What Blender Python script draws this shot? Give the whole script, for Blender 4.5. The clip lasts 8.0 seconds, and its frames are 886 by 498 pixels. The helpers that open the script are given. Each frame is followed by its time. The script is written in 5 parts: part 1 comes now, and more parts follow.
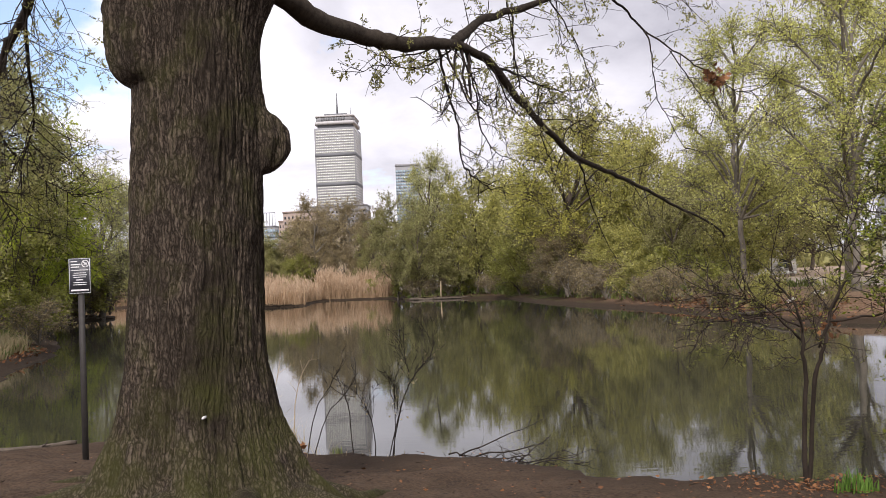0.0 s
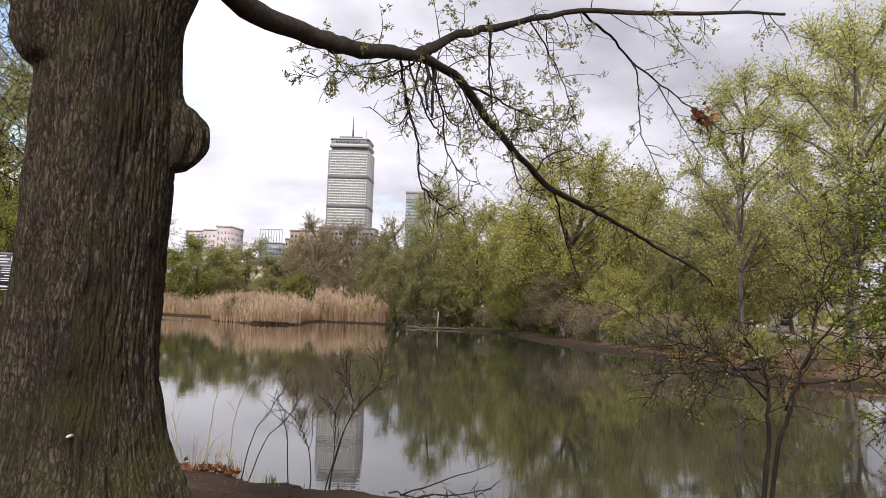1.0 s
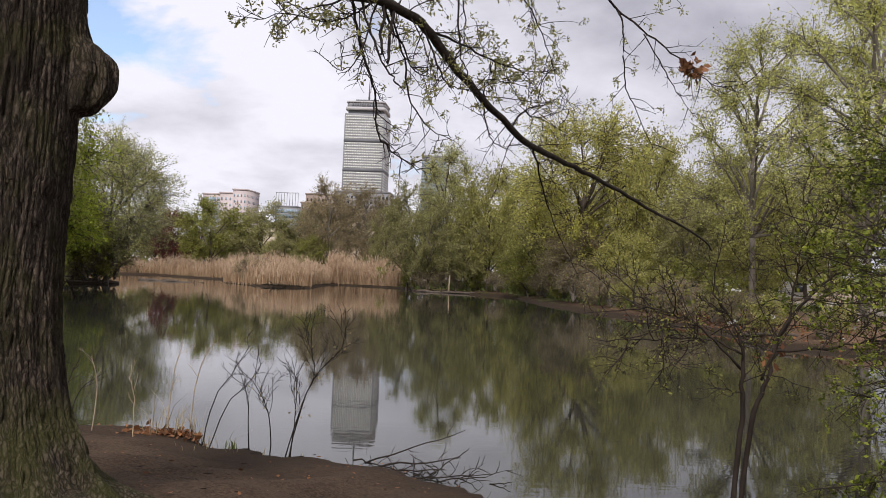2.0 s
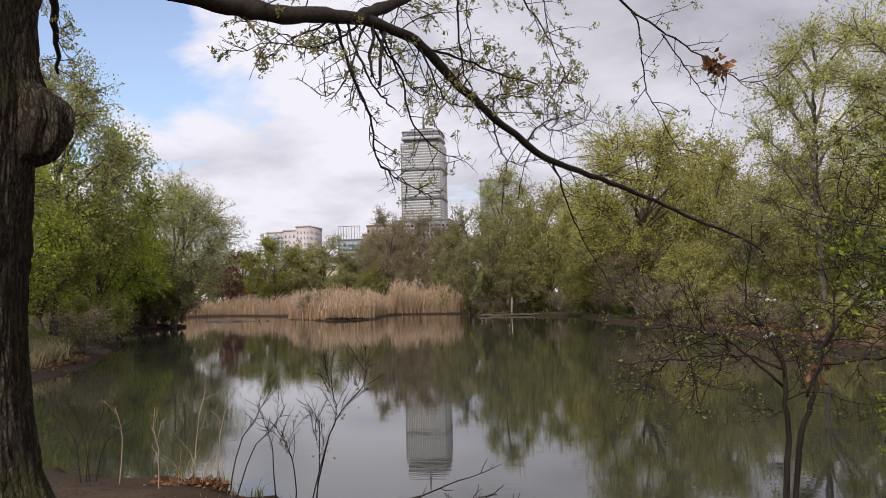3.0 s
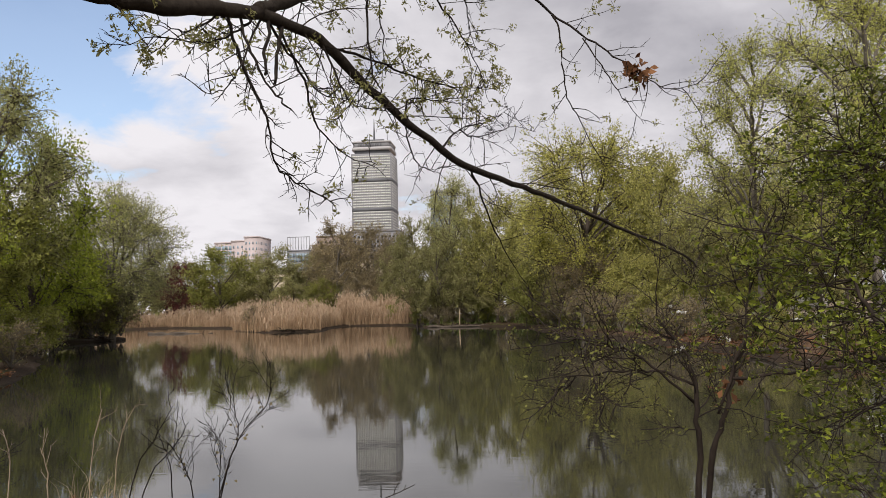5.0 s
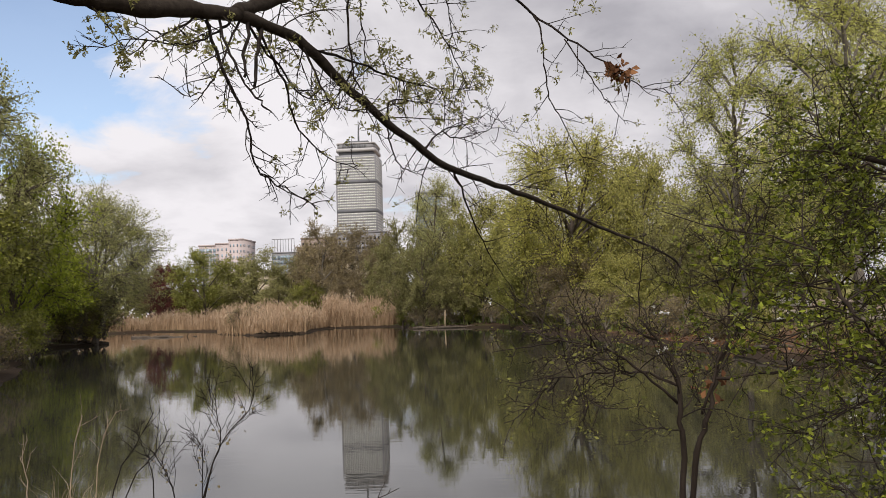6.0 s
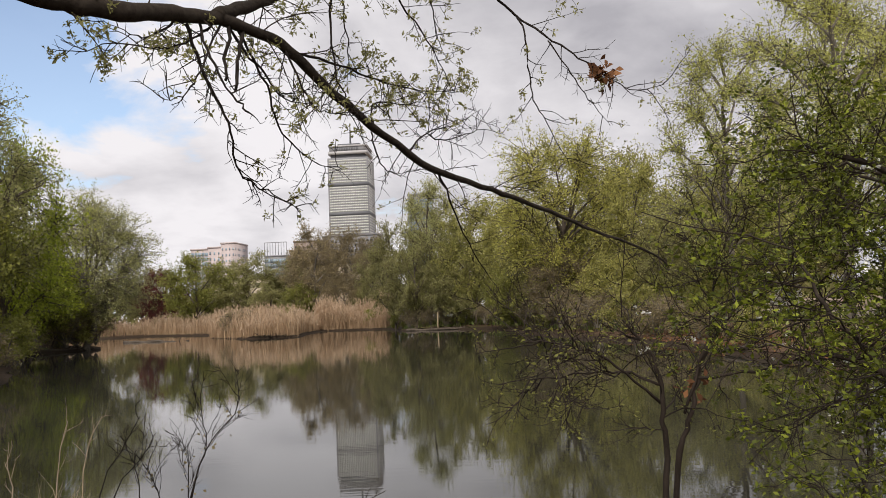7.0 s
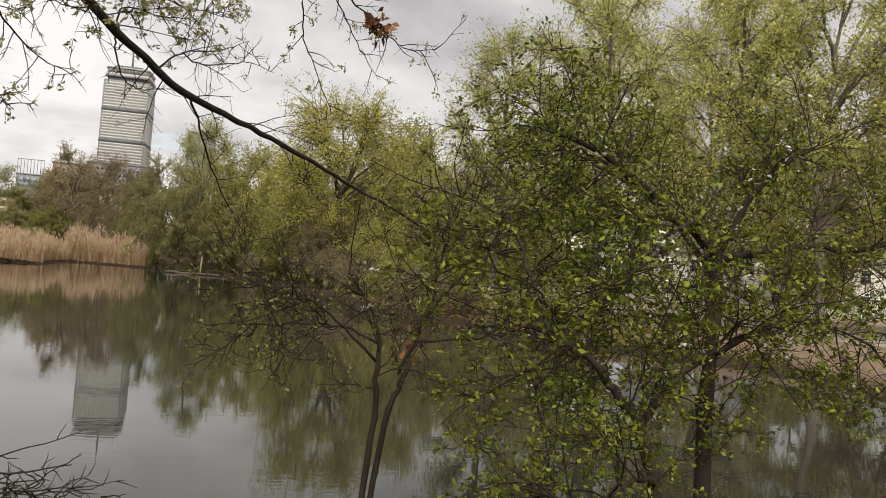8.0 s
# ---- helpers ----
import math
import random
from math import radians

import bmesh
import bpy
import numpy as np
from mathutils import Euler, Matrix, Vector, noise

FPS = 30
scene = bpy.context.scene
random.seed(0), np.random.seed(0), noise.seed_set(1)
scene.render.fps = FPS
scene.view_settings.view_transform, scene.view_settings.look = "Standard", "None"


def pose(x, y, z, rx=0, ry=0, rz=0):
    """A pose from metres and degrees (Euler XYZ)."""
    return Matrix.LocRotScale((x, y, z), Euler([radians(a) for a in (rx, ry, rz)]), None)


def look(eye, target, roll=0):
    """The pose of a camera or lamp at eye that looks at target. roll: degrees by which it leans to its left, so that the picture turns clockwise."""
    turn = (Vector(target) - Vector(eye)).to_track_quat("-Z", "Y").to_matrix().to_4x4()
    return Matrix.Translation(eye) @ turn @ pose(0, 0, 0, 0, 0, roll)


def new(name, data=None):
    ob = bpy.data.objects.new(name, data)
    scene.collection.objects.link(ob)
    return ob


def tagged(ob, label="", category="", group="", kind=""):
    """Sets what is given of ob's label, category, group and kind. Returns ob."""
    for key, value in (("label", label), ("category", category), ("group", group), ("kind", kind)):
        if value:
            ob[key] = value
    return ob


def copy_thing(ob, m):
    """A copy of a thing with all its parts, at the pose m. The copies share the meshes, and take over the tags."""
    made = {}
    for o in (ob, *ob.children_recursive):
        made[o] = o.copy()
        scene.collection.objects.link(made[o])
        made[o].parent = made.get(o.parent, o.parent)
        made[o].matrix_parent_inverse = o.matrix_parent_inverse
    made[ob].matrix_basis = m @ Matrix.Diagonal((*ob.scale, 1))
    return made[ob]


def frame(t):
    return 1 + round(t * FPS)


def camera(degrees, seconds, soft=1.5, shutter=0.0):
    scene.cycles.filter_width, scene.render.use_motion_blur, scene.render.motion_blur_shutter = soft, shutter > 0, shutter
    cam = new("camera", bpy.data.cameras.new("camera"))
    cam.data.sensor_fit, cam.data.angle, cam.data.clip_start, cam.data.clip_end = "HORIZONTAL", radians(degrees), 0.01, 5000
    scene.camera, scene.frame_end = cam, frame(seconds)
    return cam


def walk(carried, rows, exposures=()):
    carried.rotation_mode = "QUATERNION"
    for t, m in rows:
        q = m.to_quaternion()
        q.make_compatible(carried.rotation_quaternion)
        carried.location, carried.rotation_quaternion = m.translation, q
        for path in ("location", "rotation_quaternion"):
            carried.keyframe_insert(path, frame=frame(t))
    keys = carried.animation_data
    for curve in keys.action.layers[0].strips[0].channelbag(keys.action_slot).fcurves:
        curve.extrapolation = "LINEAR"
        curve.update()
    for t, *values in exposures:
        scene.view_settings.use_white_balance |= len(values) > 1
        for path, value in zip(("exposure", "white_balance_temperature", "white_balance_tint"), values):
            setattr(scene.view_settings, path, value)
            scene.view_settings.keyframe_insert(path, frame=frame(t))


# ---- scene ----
cam = camera(55.3, 8.0, soft=0.8)
PATH = [
    (0, (0.898, -0.424, 1.869), (0.882, 1.575, 1.942), -2.5),
    (0.5, (1.372, -0.300, 1.854), (1.332, 1.698, 1.941), -1.7),
    (1, (1.54, 0.264, 1.84), (1.51, 2.259, 1.984), 2.0),
    (1.2, (1.66, 0.329, 1.877), (1.663, 2.326, 1.991), 0.8),
    (2.3, (2.325, 1.096, 1.81), (2.241, 3.093, 1.867), 2.7),
    (2.5, (2.427, 1.217, 1.854), (2.357, 3.214, 1.929), 1.1),
    (3, (2.7, 1.404, 1.87), (2.485, 3.389, 1.985), -1.3),
    (3.4, (2.859, 1.535, 1.87), (2.52, 3.506, 1.931), -1.2),
    (3.5, (2.902, 1.578, 1.892), (2.612, 3.554, 1.989), -1.7),
    (4, (2.998, 1.775, 1.858), (2.857, 3.763, 2.028), 1.0),
    (4.2, (3.03, 1.882, 1.863), (2.873, 3.872, 1.991), -0.9),
    (5.3, (3.142, 1.925, 1.88), (3.057, 3.918, 2.024), -1.4),
    (5.5, (3.146, 1.942, 1.893), (3.071, 3.935, 2.039), -1.6),
    (6, (3.151, 1.949, 1.884), (3.087, 3.943, 2.024), -1.9),
    (6.5, (3.173, 1.947, 1.886), (3.124, 3.941, 2.03), -1.8),
    (7, (3.245, 1.944, 1.88), (3.198, 3.939, 2.024), -2.4),
    (7.5, (3.381, 1.963, 1.855), (3.398, 3.958, 1.993), -1.9),
    (7.8, (3.507, 2.017, 1.8), (3.696, 4.006, 1.879), 1.6),
    (8, (3.656, 2.227, 1.78), (4.13, 4.169, 1.842), 4.7),
]
walk(cam, [(t, look(eye, target, roll)) for t, eye, target, roll in PATH],
     exposures=[(0, 0.37, 6300, 16), (1.2, 0.20, 6250, 15), (2.5, -0.05, 6200, 15), (3.5, -0.06, 6300, 16), (4.2, -0.13, 6400, 14), (5.3, -0.09, 6500, 13), (7.5, -0.03, 6600, 11), (8, 0.07, 6800, 9)])

# ---- light: bright broken overcast, sun behind thin cloud, behind the camera ----
SUN_EL, SUN_AZ = 42.0, 188.0          # degrees; azimuth from north (+y), clockwise
world = bpy.data.worlds.new("cloudy_sky")
scene.world = world
world.use_nodes = True


def sky_nodes(nt):
    nt.nodes.clear()
    N, L = nt.nodes.new, nt.links.new
    out, mixs = N("ShaderNodeOutputWorld"), N("ShaderNodeMixShader")
    blue, white = N("ShaderNodeBackground"), N("ShaderNodeBackground")
    sky = N("ShaderNodeTexSky")
    sky.sky_type, sky.sun_disc = "NISHITA", False
    sky.sun_elevation, sky.sun_rotation = radians(SUN_EL), radians(SUN_AZ)
    sky.dust_density = 0.4
    blue.inputs["Strength"].default_value = 0.175
    L(sky.outputs[0], blue.inputs["Color"])
    tc, sep = N("ShaderNodeTexCoord"), N("ShaderNodeSeparateXYZ")
    L(tc.outputs["Generated"], sep.inputs[0])

    def calc(op, a, b=0.0, clamp=False):
        n = N("ShaderNodeMath")
        n.operation, n.use_clamp = op, clamp
        for k, v in enumerate((a, b)):
            if isinstance(v, (int, float)):
                n.inputs[k].default_value = v
            else:
                L(v, n.inputs[k])
        return n.outputs[0]

    zz = calc("ADD", calc("MAXIMUM", sep.outputs[2], 0.0), 0.30)
    px, py = calc("DIVIDE", sep.outputs[0], zz), calc("DIVIDE", sep.outputs[1], zz)
    com = N("ShaderNodeCombineXYZ")
    L(px, com.inputs[0]), L(py, com.inputs[1])

    def cloud_noise(scale, detail, rough, shift):
        n, m = N("ShaderNodeTexNoise"), N("ShaderNodeMapping")
        m.inputs["Location"].default_value = shift
        L(com.outputs[0], m.inputs[0]), L(m.outputs[0], n.inputs["Vector"])
        n.inputs["Scale"].default_value, n.inputs["Detail"].default_value, n.inputs["Roughness"].default_value = scale, detail, rough
        n.inputs["Distortion"].default_value = 0.25
        return n.outputs[0]

    big, puff, grey = cloud_noise(0.8, 3, 0.5, (3.1, 1.7, 0)), cloud_noise(3.0, 9, 0.56, (0, 4.2, 0)), cloud_noise(1.8, 6, 0.55, (9, 2, 0))
    # a gap in the cloud deck to the north-west
    dx, dy = calc("MULTIPLY", calc("ADD", px, 0.92), 1.45), calc("MULTIPLY", calc("ADD", py, -1.52), 1.6)
    gap = calc("SUBTRACT", 1.0, calc("SQRT", calc("ADD", calc("MULTIPLY", dx, dx), calc("MULTIPLY", dy, dy))), True)
    cover = calc("SUBTRACT", calc("ADD", calc("MULTIPLY", calc("ADD", puff, -0.07), 1.75), calc("MULTIPLY", big, 0.4)), calc("MULTIPLY", gap, 1.0))
    ramp = N("ShaderNodeValToRGB")
    ramp.color_ramp.elements[0].position, ramp.color_ramp.elements[1].position = 0.36, 0.60
    ramp.color_ramp.elements[0].color = (0.14, 0.14, 0.14, 1)
    L(cover, ramp.inputs[0])
    tone = N("ShaderNodeValToRGB")
    e = tone.color_ramp.elements
    e[0].position, e[0].color = 0.41, (0.95, 0.935, 0.955, 1)
    e[1].position, e[1].color = 0.71, (0.47, 0.465, 0.50, 1)
    # heavier cloud towards the east
    shade = calc("ADD", calc("MULTIPLY", grey, 0.55), calc("MULTIPLY", calc("SUBTRACT", 1.0, puff), 0.45))
    L(calc("ADD", shade, calc("MULTIPLY", calc("ADD", px, 0.20), 0.11)), tone.inputs[0])
    L(tone.outputs[0], white.inputs["Color"])
    white.inputs["Strength"].default_value = 0.98
    L(ramp.outputs[0], mixs.inputs[0]), L(blue.outputs[0], mixs.inputs[1]), L(white.outputs[0], mixs.inputs[2])
    L(mixs.outputs[0], out.inputs[0])


sky_nodes(world.node_tree)
sun = new("sun", bpy.data.lights.new("sun", "SUN"))
sun.data.energy, sun.data.angle, sun.data.color = 3.1, radians(12), (1.0, 0.94, 0.85)
_a, _e = radians(SUN_AZ), radians(SUN_EL)
sun.matrix_world = look((math.sin(_a) * 60 * math.cos(_e), math.cos(_a) * 60 * math.cos(_e), 60 * math.sin(_e)), (0, 0, 0))


# ---- materials ----
def material(name, build):
    m = bpy.data.materials.new(name)
    m.use_nodes = True
    nt = m.node_tree
    nt.nodes.clear()
    out = nt.nodes.new("ShaderNodeOutputMaterial")
    nt.links.new(build(nt), out.inputs["Surface"])
    return m


def noise_fac(nt, scale, detail=5, rough=0.55, stretch=(1, 1, 1), coord="Object"):
    tc, mp, n = nt.nodes.new("ShaderNodeTexCoord"), nt.nodes.new("ShaderNodeMapping"), nt.nodes.new("ShaderNodeTexNoise")
    mp.inputs["Scale"].default_value = stretch
    nt.links.new(tc.outputs[coord], mp.inputs[0])
    nt.links.new(mp.outputs[0], n.inputs["Vector"])
    n.inputs["Scale"].default_value, n.inputs["Detail"].default_value, n.inputs["Roughness"].default_value = scale, detail, rough
    return n.outputs[0]


def ramp_of(nt, fac, *stops):
    r = nt.nodes.new("ShaderNodeValToRGB")
    e = r.color_ramp.elements
    while len(e) < len(stops):
        e.new(0.5)
    for k, (p, c) in enumerate(stops):
        e[k].position, e[k].color = p, (*c, 1)
    nt.links.new(fac, r.inputs[0])
    return r.outputs[0]


def blend(nt, fac, a, b, mode="MIX"):
    m = nt.nodes.new("ShaderNodeMix")
    m.data_type, m.blend_type = "RGBA", mode
    for sock, v in ((m.inputs[0], fac), (m.inputs[6], a), (m.inputs[7], b)):
        if isinstance(v, (int, float)):
            sock.default_value = v
        elif isinstance(v, tuple):
            sock.default_value = (*v, 1)
        else:
            nt.links.new(v, sock)
    return m.outputs[2]


def bump_of(nt, height, strength, distance):
    b = nt.nodes.new("ShaderNodeBump")
    b.inputs["Strength"].default_value, b.inputs["Distance"].default_value = strength, distance
    nt.links.new(height, b.inputs["Height"])
    return b.outputs[0]


def principled(nt, color, rough=0.8, normal=None, metal=0.0, **more):
    p = nt.nodes.new("ShaderNodeBsdfPrincipled")
    if isinstance(color, tuple):
        p.inputs["Base Color"].default_value = (*color, 1)
    else:
        nt.links.new(color, p.inputs["Base Color"])
    if isinstance(rough, (int, float)):
        p.inputs["Roughness"].default_value = rough
    else:
        nt.links.new(rough, p.inputs["Roughness"])
    p.inputs["Metallic"].default_value = metal
    if normal is not None:
        nt.links.new(normal, p.inputs["Normal"])
    for k, v in more.items():
        p.inputs[k.replace("_", " ")].default_value = v
    return p.outputs[0]


def plain(name, c, var=0.25, scale=6.0, rough=0.8, bump=0.3, dist=0.01, stretch=(1, 1, 1), metal=0.0, gloss=0.5):
    """A surface of one material: coarse stains and fine grain around a base colour."""
    def build(nt):
        coarse, fine = noise_fac(nt, scale, 4, 0.5, stretch), noise_fac(nt, scale * 9, 6, 0.6, stretch)
        lo, hi = tuple(v * (1 - var) for v in c), tuple(min(1, v * (1 + var)) for v in c)
        col = blend(nt, 0.35, ramp_of(nt, coarse, (0.3, lo), (0.7, hi)), ramp_of(nt, fine, (0.3, lo), (0.7, hi)))
        return principled(nt, col, rough, bump_of(nt, fine, bump, dist), metal, Specular_IOR_Level=gloss)
    return material(name, build)


def leaf_mat(name, c1, c2, trans=0.35, rough=0.55, mid=0.5):
    """Leaves: each one has its own tint between two colours, and lets some light through."""
    def build(nt):
        geo = nt.nodes.new("ShaderNodeNewGeometry")
        info = nt.nodes.new("ShaderNodeObjectInfo")
        col = ramp_of(nt, geo.outputs["Random Per Island"], (0.0, c1), (0.55, tuple(a + (b - a) * mid for a, b in zip(c1, c2))), (1.0, c2))
        hs = nt.nodes.new("ShaderNodeHueSaturation")
        mr = nt.nodes.new("ShaderNodeMapRange")
        mr.inputs["To Min"].default_value, mr.inputs["To Max"].default_value = 0.82, 1.15
        nt.links.new(info.outputs["Random"], mr.inputs[0])
        nt.links.new(mr.outputs[0], hs.inputs["Value"])
        nt.links.new(col, hs.inputs["Color"])
        d = principled(nt, hs.outputs[0], rough, Specular_IOR_Level=0.3)
        t = nt.nodes.new("ShaderNodeBsdfTranslucent")
        nt.links.new(hs.outputs[0], t.inputs[0])
        mix = nt.nodes.new("ShaderNodeMixShader")
        mix.inputs[0].default_value = trans
        nt.links.new(d, mix.inputs[1])
        nt.links.new(t.outputs[0], mix.inputs[2])
        return mix.outputs[0]
    return material(name, build)


def bark_build(nt):
    # long broken ridges with dark cracks between, flaking edges, moss and damp streaks
    tc, mp, wob = nt.nodes.new("ShaderNodeTexCoord"), nt.nodes.new("ShaderNodeMapping"), nt.nodes.new("ShaderNodeTexNoise")
    wob.inputs["Scale"].default_value, wob.inputs["Detail"].default_value = 9.0, 5
    nt.links.new(tc.outputs["Object"], wob.inputs["Vector"])
    shift = nt.nodes.new("ShaderNodeVectorMath")
    shift.operation = "MULTIPLY_ADD"
    shift.inputs[1].default_value = (0.09, 0.09, 0.5)
    nt.links.new(wob.outputs["Color"], shift.inputs[0]), nt.links.new(tc.outputs["Object"], shift.inputs[2])
    mp.inputs["Scale"].default_value = (1, 1, 0.11)
    nt.links.new(shift.outputs[0], mp.inputs[0])
    vor, cell = nt.nodes.new("ShaderNodeTexVoronoi"), nt.nodes.new("ShaderNodeTexVoronoi")
    vor.feature = "DISTANCE_TO_EDGE"
    for v in (vor, cell):
        v.inputs["Scale"].default_value = 34.0
        nt.links.new(mp.outputs[0], v.inputs["Vector"])
    crack = ramp_of(nt, vor.outputs["Distance"], (0.0, (0, 0, 0)), (0.10, (0.35, 0.35, 0.35)), (0.30, (1, 1, 1)))
    fine = noise_fac(nt, 95, 8, 0.75, (1, 1, 0.5))
    mid = noise_fac(nt, 26, 6, 0.7, (1.4, 1.4, 0.45))
    big = noise_fac(nt, 1.7, 5, 0.6, (1.4, 1.4, 0.5))
    moss = noise_fac(nt, 2.6, 7, 0.65)
    # every plate of bark has a tone of its own, with flaked pale edges
    tone = ramp_of(nt, cell.outputs["Color"], (0.15, (0.075, 0.055, 0.040)), (0.5, (0.135, 0.102, 0.076)), (0.85, (0.22, 0.178, 0.140)))
    plate = blend(nt, 0.55, tone, ramp_of(nt, mid, (0.38, (0.024, 0.018, 0.014)), (0.5, (0.12, 0.092, 0.068)), (0.62, (0.24, 0.195, 0.15))))
    plate = blend(nt, 0.35, plate, ramp_of(nt, fine, (0.38, (0.014, 0.010, 0.008)), (0.62, (0.27, 0.215, 0.16))))
    col = blend(nt, crack, (0.024, 0.018, 0.013), plate)
    # damp dark patches
    col = blend(nt, ramp_of(nt, big, (0.50, (0, 0, 0)), (0.62, (0.7, 0.7, 0.7))), col, (0.028, 0.021, 0.015))
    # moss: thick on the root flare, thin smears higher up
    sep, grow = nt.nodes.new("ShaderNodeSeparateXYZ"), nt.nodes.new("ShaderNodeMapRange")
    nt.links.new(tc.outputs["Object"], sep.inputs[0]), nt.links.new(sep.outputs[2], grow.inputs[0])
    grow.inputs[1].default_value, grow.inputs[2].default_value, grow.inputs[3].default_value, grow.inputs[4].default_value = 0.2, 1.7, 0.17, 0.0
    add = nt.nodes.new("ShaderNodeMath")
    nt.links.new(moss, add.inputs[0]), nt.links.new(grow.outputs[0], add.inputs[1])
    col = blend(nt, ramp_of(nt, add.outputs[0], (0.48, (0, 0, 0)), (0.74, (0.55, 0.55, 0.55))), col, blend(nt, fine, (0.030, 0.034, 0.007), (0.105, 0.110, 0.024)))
    height = blend(nt, 0.5, blend(nt, 0.5, crack, mid), fine)
    return principled(nt, col, 0.95, bump_of(nt, height, 1.0, 0.045), Specular_IOR_Level=0.15)


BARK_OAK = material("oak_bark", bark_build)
BARK = plain("grey_brown_bark", (0.10, 0.082, 0.066), 0.45, 3.0, 0.95, 0.6, 0.02, (2, 2, 0.5), gloss=0.12)
BARK_PALE = plain("pale_grey_bark", (0.17, 0.15, 0.125), 0.4, 3.0, 0.95, 0.5, 0.02, (2, 2, 0.5), gloss=0.12)
BARK_SHRUB = plain("dark_red_brown_bark", (0.038, 0.029, 0.023), 0.45, 8.0, 0.9, 0.5, 0.006, (2, 2, 0.6), gloss=0.12)
TWIG = plain("dark_twig_bark", (0.030, 0.024, 0.020), 0.4, 20.0, 0.9, 0.4, 0.003, gloss=0.12)
DRY = plain("dry_stalk", (0.36, 0.28, 0.18), 0.35, 8.0, 0.9, 0.2, 0.003)
LEAF_FRESH = leaf_mat("fresh_green_leaf", (0.15, 0.16, 0.035), (0.37, 0.37, 0.085), 0.42)
LEAF_BRIGHT = leaf_mat("bright_spring_leaf", (0.24, 0.30, 0.03), (0.56, 0.62, 0.08), 0.55)
LEAF_OLIVE = leaf_mat("olive_leaf", (0.17, 0.165, 0.062), (0.42, 0.40, 0.16), 0.42)
LEAF_YELLOW = leaf_mat("yellow_green_leaf", (0.21, 0.205, 0.055), (0.54, 0.515, 0.16), 0.42)
LEAF_GOLD = leaf_mat("golden_green_leaf", (0.30, 0.292, 0.06), (0.66, 0.63, 0.16), 0.45)
LEAF_LIGHT = leaf_mat("pale_spring_leaf", (0.36, 0.37, 0.095), (0.72, 0.72, 0.25), 0.5)
LEAF_PALE = leaf_mat("pale_olive_leaf", (0.29, 0.295, 0.11), (0.58, 0.575, 0.24), 0.48)
LEAF_BUD = leaf_mat("tan_bud_leaf", (0.16, 0.125, 0.07), (0.40, 0.325, 0.17), 0.4)
LEAF_RED = leaf_mat("purple_red_leaf", (0.08, 0.02, 0.02), (0.17, 0.05, 0.04))
LEAF_DARK = leaf_mat("glossy_shrub_leaf", (0.06, 0.078, 0.010), (0.36, 0.41, 0.045), 0.40, 0.42, 0.28)
BARK_LIMB = plain("dark_limb_bark", (0.052, 0.042, 0.033), 0.5, 9.0, 0.95, 0.7, 0.012, (2, 2, 2), gloss=0.12)
LEAF_OAK = leaf_mat("young_oak_leaf", (0.22, 0.215, 0.07), (0.40, 0.38, 0.15), 0.45)
LEAF_BROWN = leaf_mat("dry_brown_leaf", (0.11, 0.045, 0.02), (0.33, 0.155, 0.065), 0.15, 0.8)
PETAL = leaf_mat("white_blossom", (0.72, 0.72, 0.68), (0.85, 0.85, 0.82), 0.3)
REED = leaf_mat("dry_reed", (0.28, 0.19, 0.115), (0.52, 0.37, 0.235), 0.2, 0.9)
PLUME = leaf_mat("reed_plume", (0.43, 0.305, 0.20), (0.58, 0.44, 0.305), 0.25, 0.9)
GRASS = leaf_mat("grass_blade", (0.09, 0.13, 0.03), (0.22, 0.25, 0.07), 0.3)
DRYGRASS = leaf_mat("dry_grass_blade", (0.30, 0.24, 0.13), (0.48, 0.40, 0.24), 0.25)
DAFF = leaf_mat("bulb_leaf", (0.075, 0.15, 0.025), (0.15, 0.26, 0.045), 0.3)


def ground_build(nt):
    tc, sep = nt.nodes.new("ShaderNodeTexCoord"), nt.nodes.new("ShaderNodeSeparateXYZ")
    nt.links.new(tc.outputs["Object"], sep.inputs[0])
    patch, mid, fine = noise_fac(nt, 0.22, 5, 0.6), noise_fac(nt, 1.6, 6, 0.6), noise_fac(nt, 28, 7, 0.65)
    soil = blend(nt, 0.5, ramp_of(nt, mid, (0.3, (0.038, 0.025, 0.016)), (0.7, (0.105, 0.070, 0.045))),
                 ramp_of(nt, fine, (0.38, (0.020, 0.013, 0.009)), (0.62, (0.13, 0.088, 0.058))))
    litter = ramp_of(nt, fine, (0.34, (0.024, 0.016, 0.010)), (0.5, (0.068, 0.043, 0.026)), (0.68, (0.15, 0.098, 0.060)))
    grass = ramp_of(nt, fine, (0.3, (0.05, 0.07, 0.018)), (0.7, (0.16, 0.18, 0.05)))
    far = blend(nt, ramp_of(nt, patch, (0.50, (0, 0, 0)), (0.64, (1, 1, 1))), litter, grass)
    # trodden bare earth on the near bank, turf and litter beyond
    mr = nt.nodes.new("ShaderNodeMapRange")
    mr.inputs[1].default_value, mr.inputs[2].default_value = 15.0, 19.0
    nt.links.new(sep.outputs[1], mr.inputs[0])
    col = blend(nt, mr.outputs[0], soil, far)
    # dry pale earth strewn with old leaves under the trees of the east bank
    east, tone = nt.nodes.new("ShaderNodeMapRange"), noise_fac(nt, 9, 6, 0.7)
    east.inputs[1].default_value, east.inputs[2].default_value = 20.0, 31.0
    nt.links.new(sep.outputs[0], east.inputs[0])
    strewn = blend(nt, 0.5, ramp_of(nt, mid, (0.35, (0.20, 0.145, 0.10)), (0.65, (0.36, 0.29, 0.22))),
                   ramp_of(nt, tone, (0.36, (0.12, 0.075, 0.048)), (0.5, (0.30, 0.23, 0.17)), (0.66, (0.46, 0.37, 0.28))))
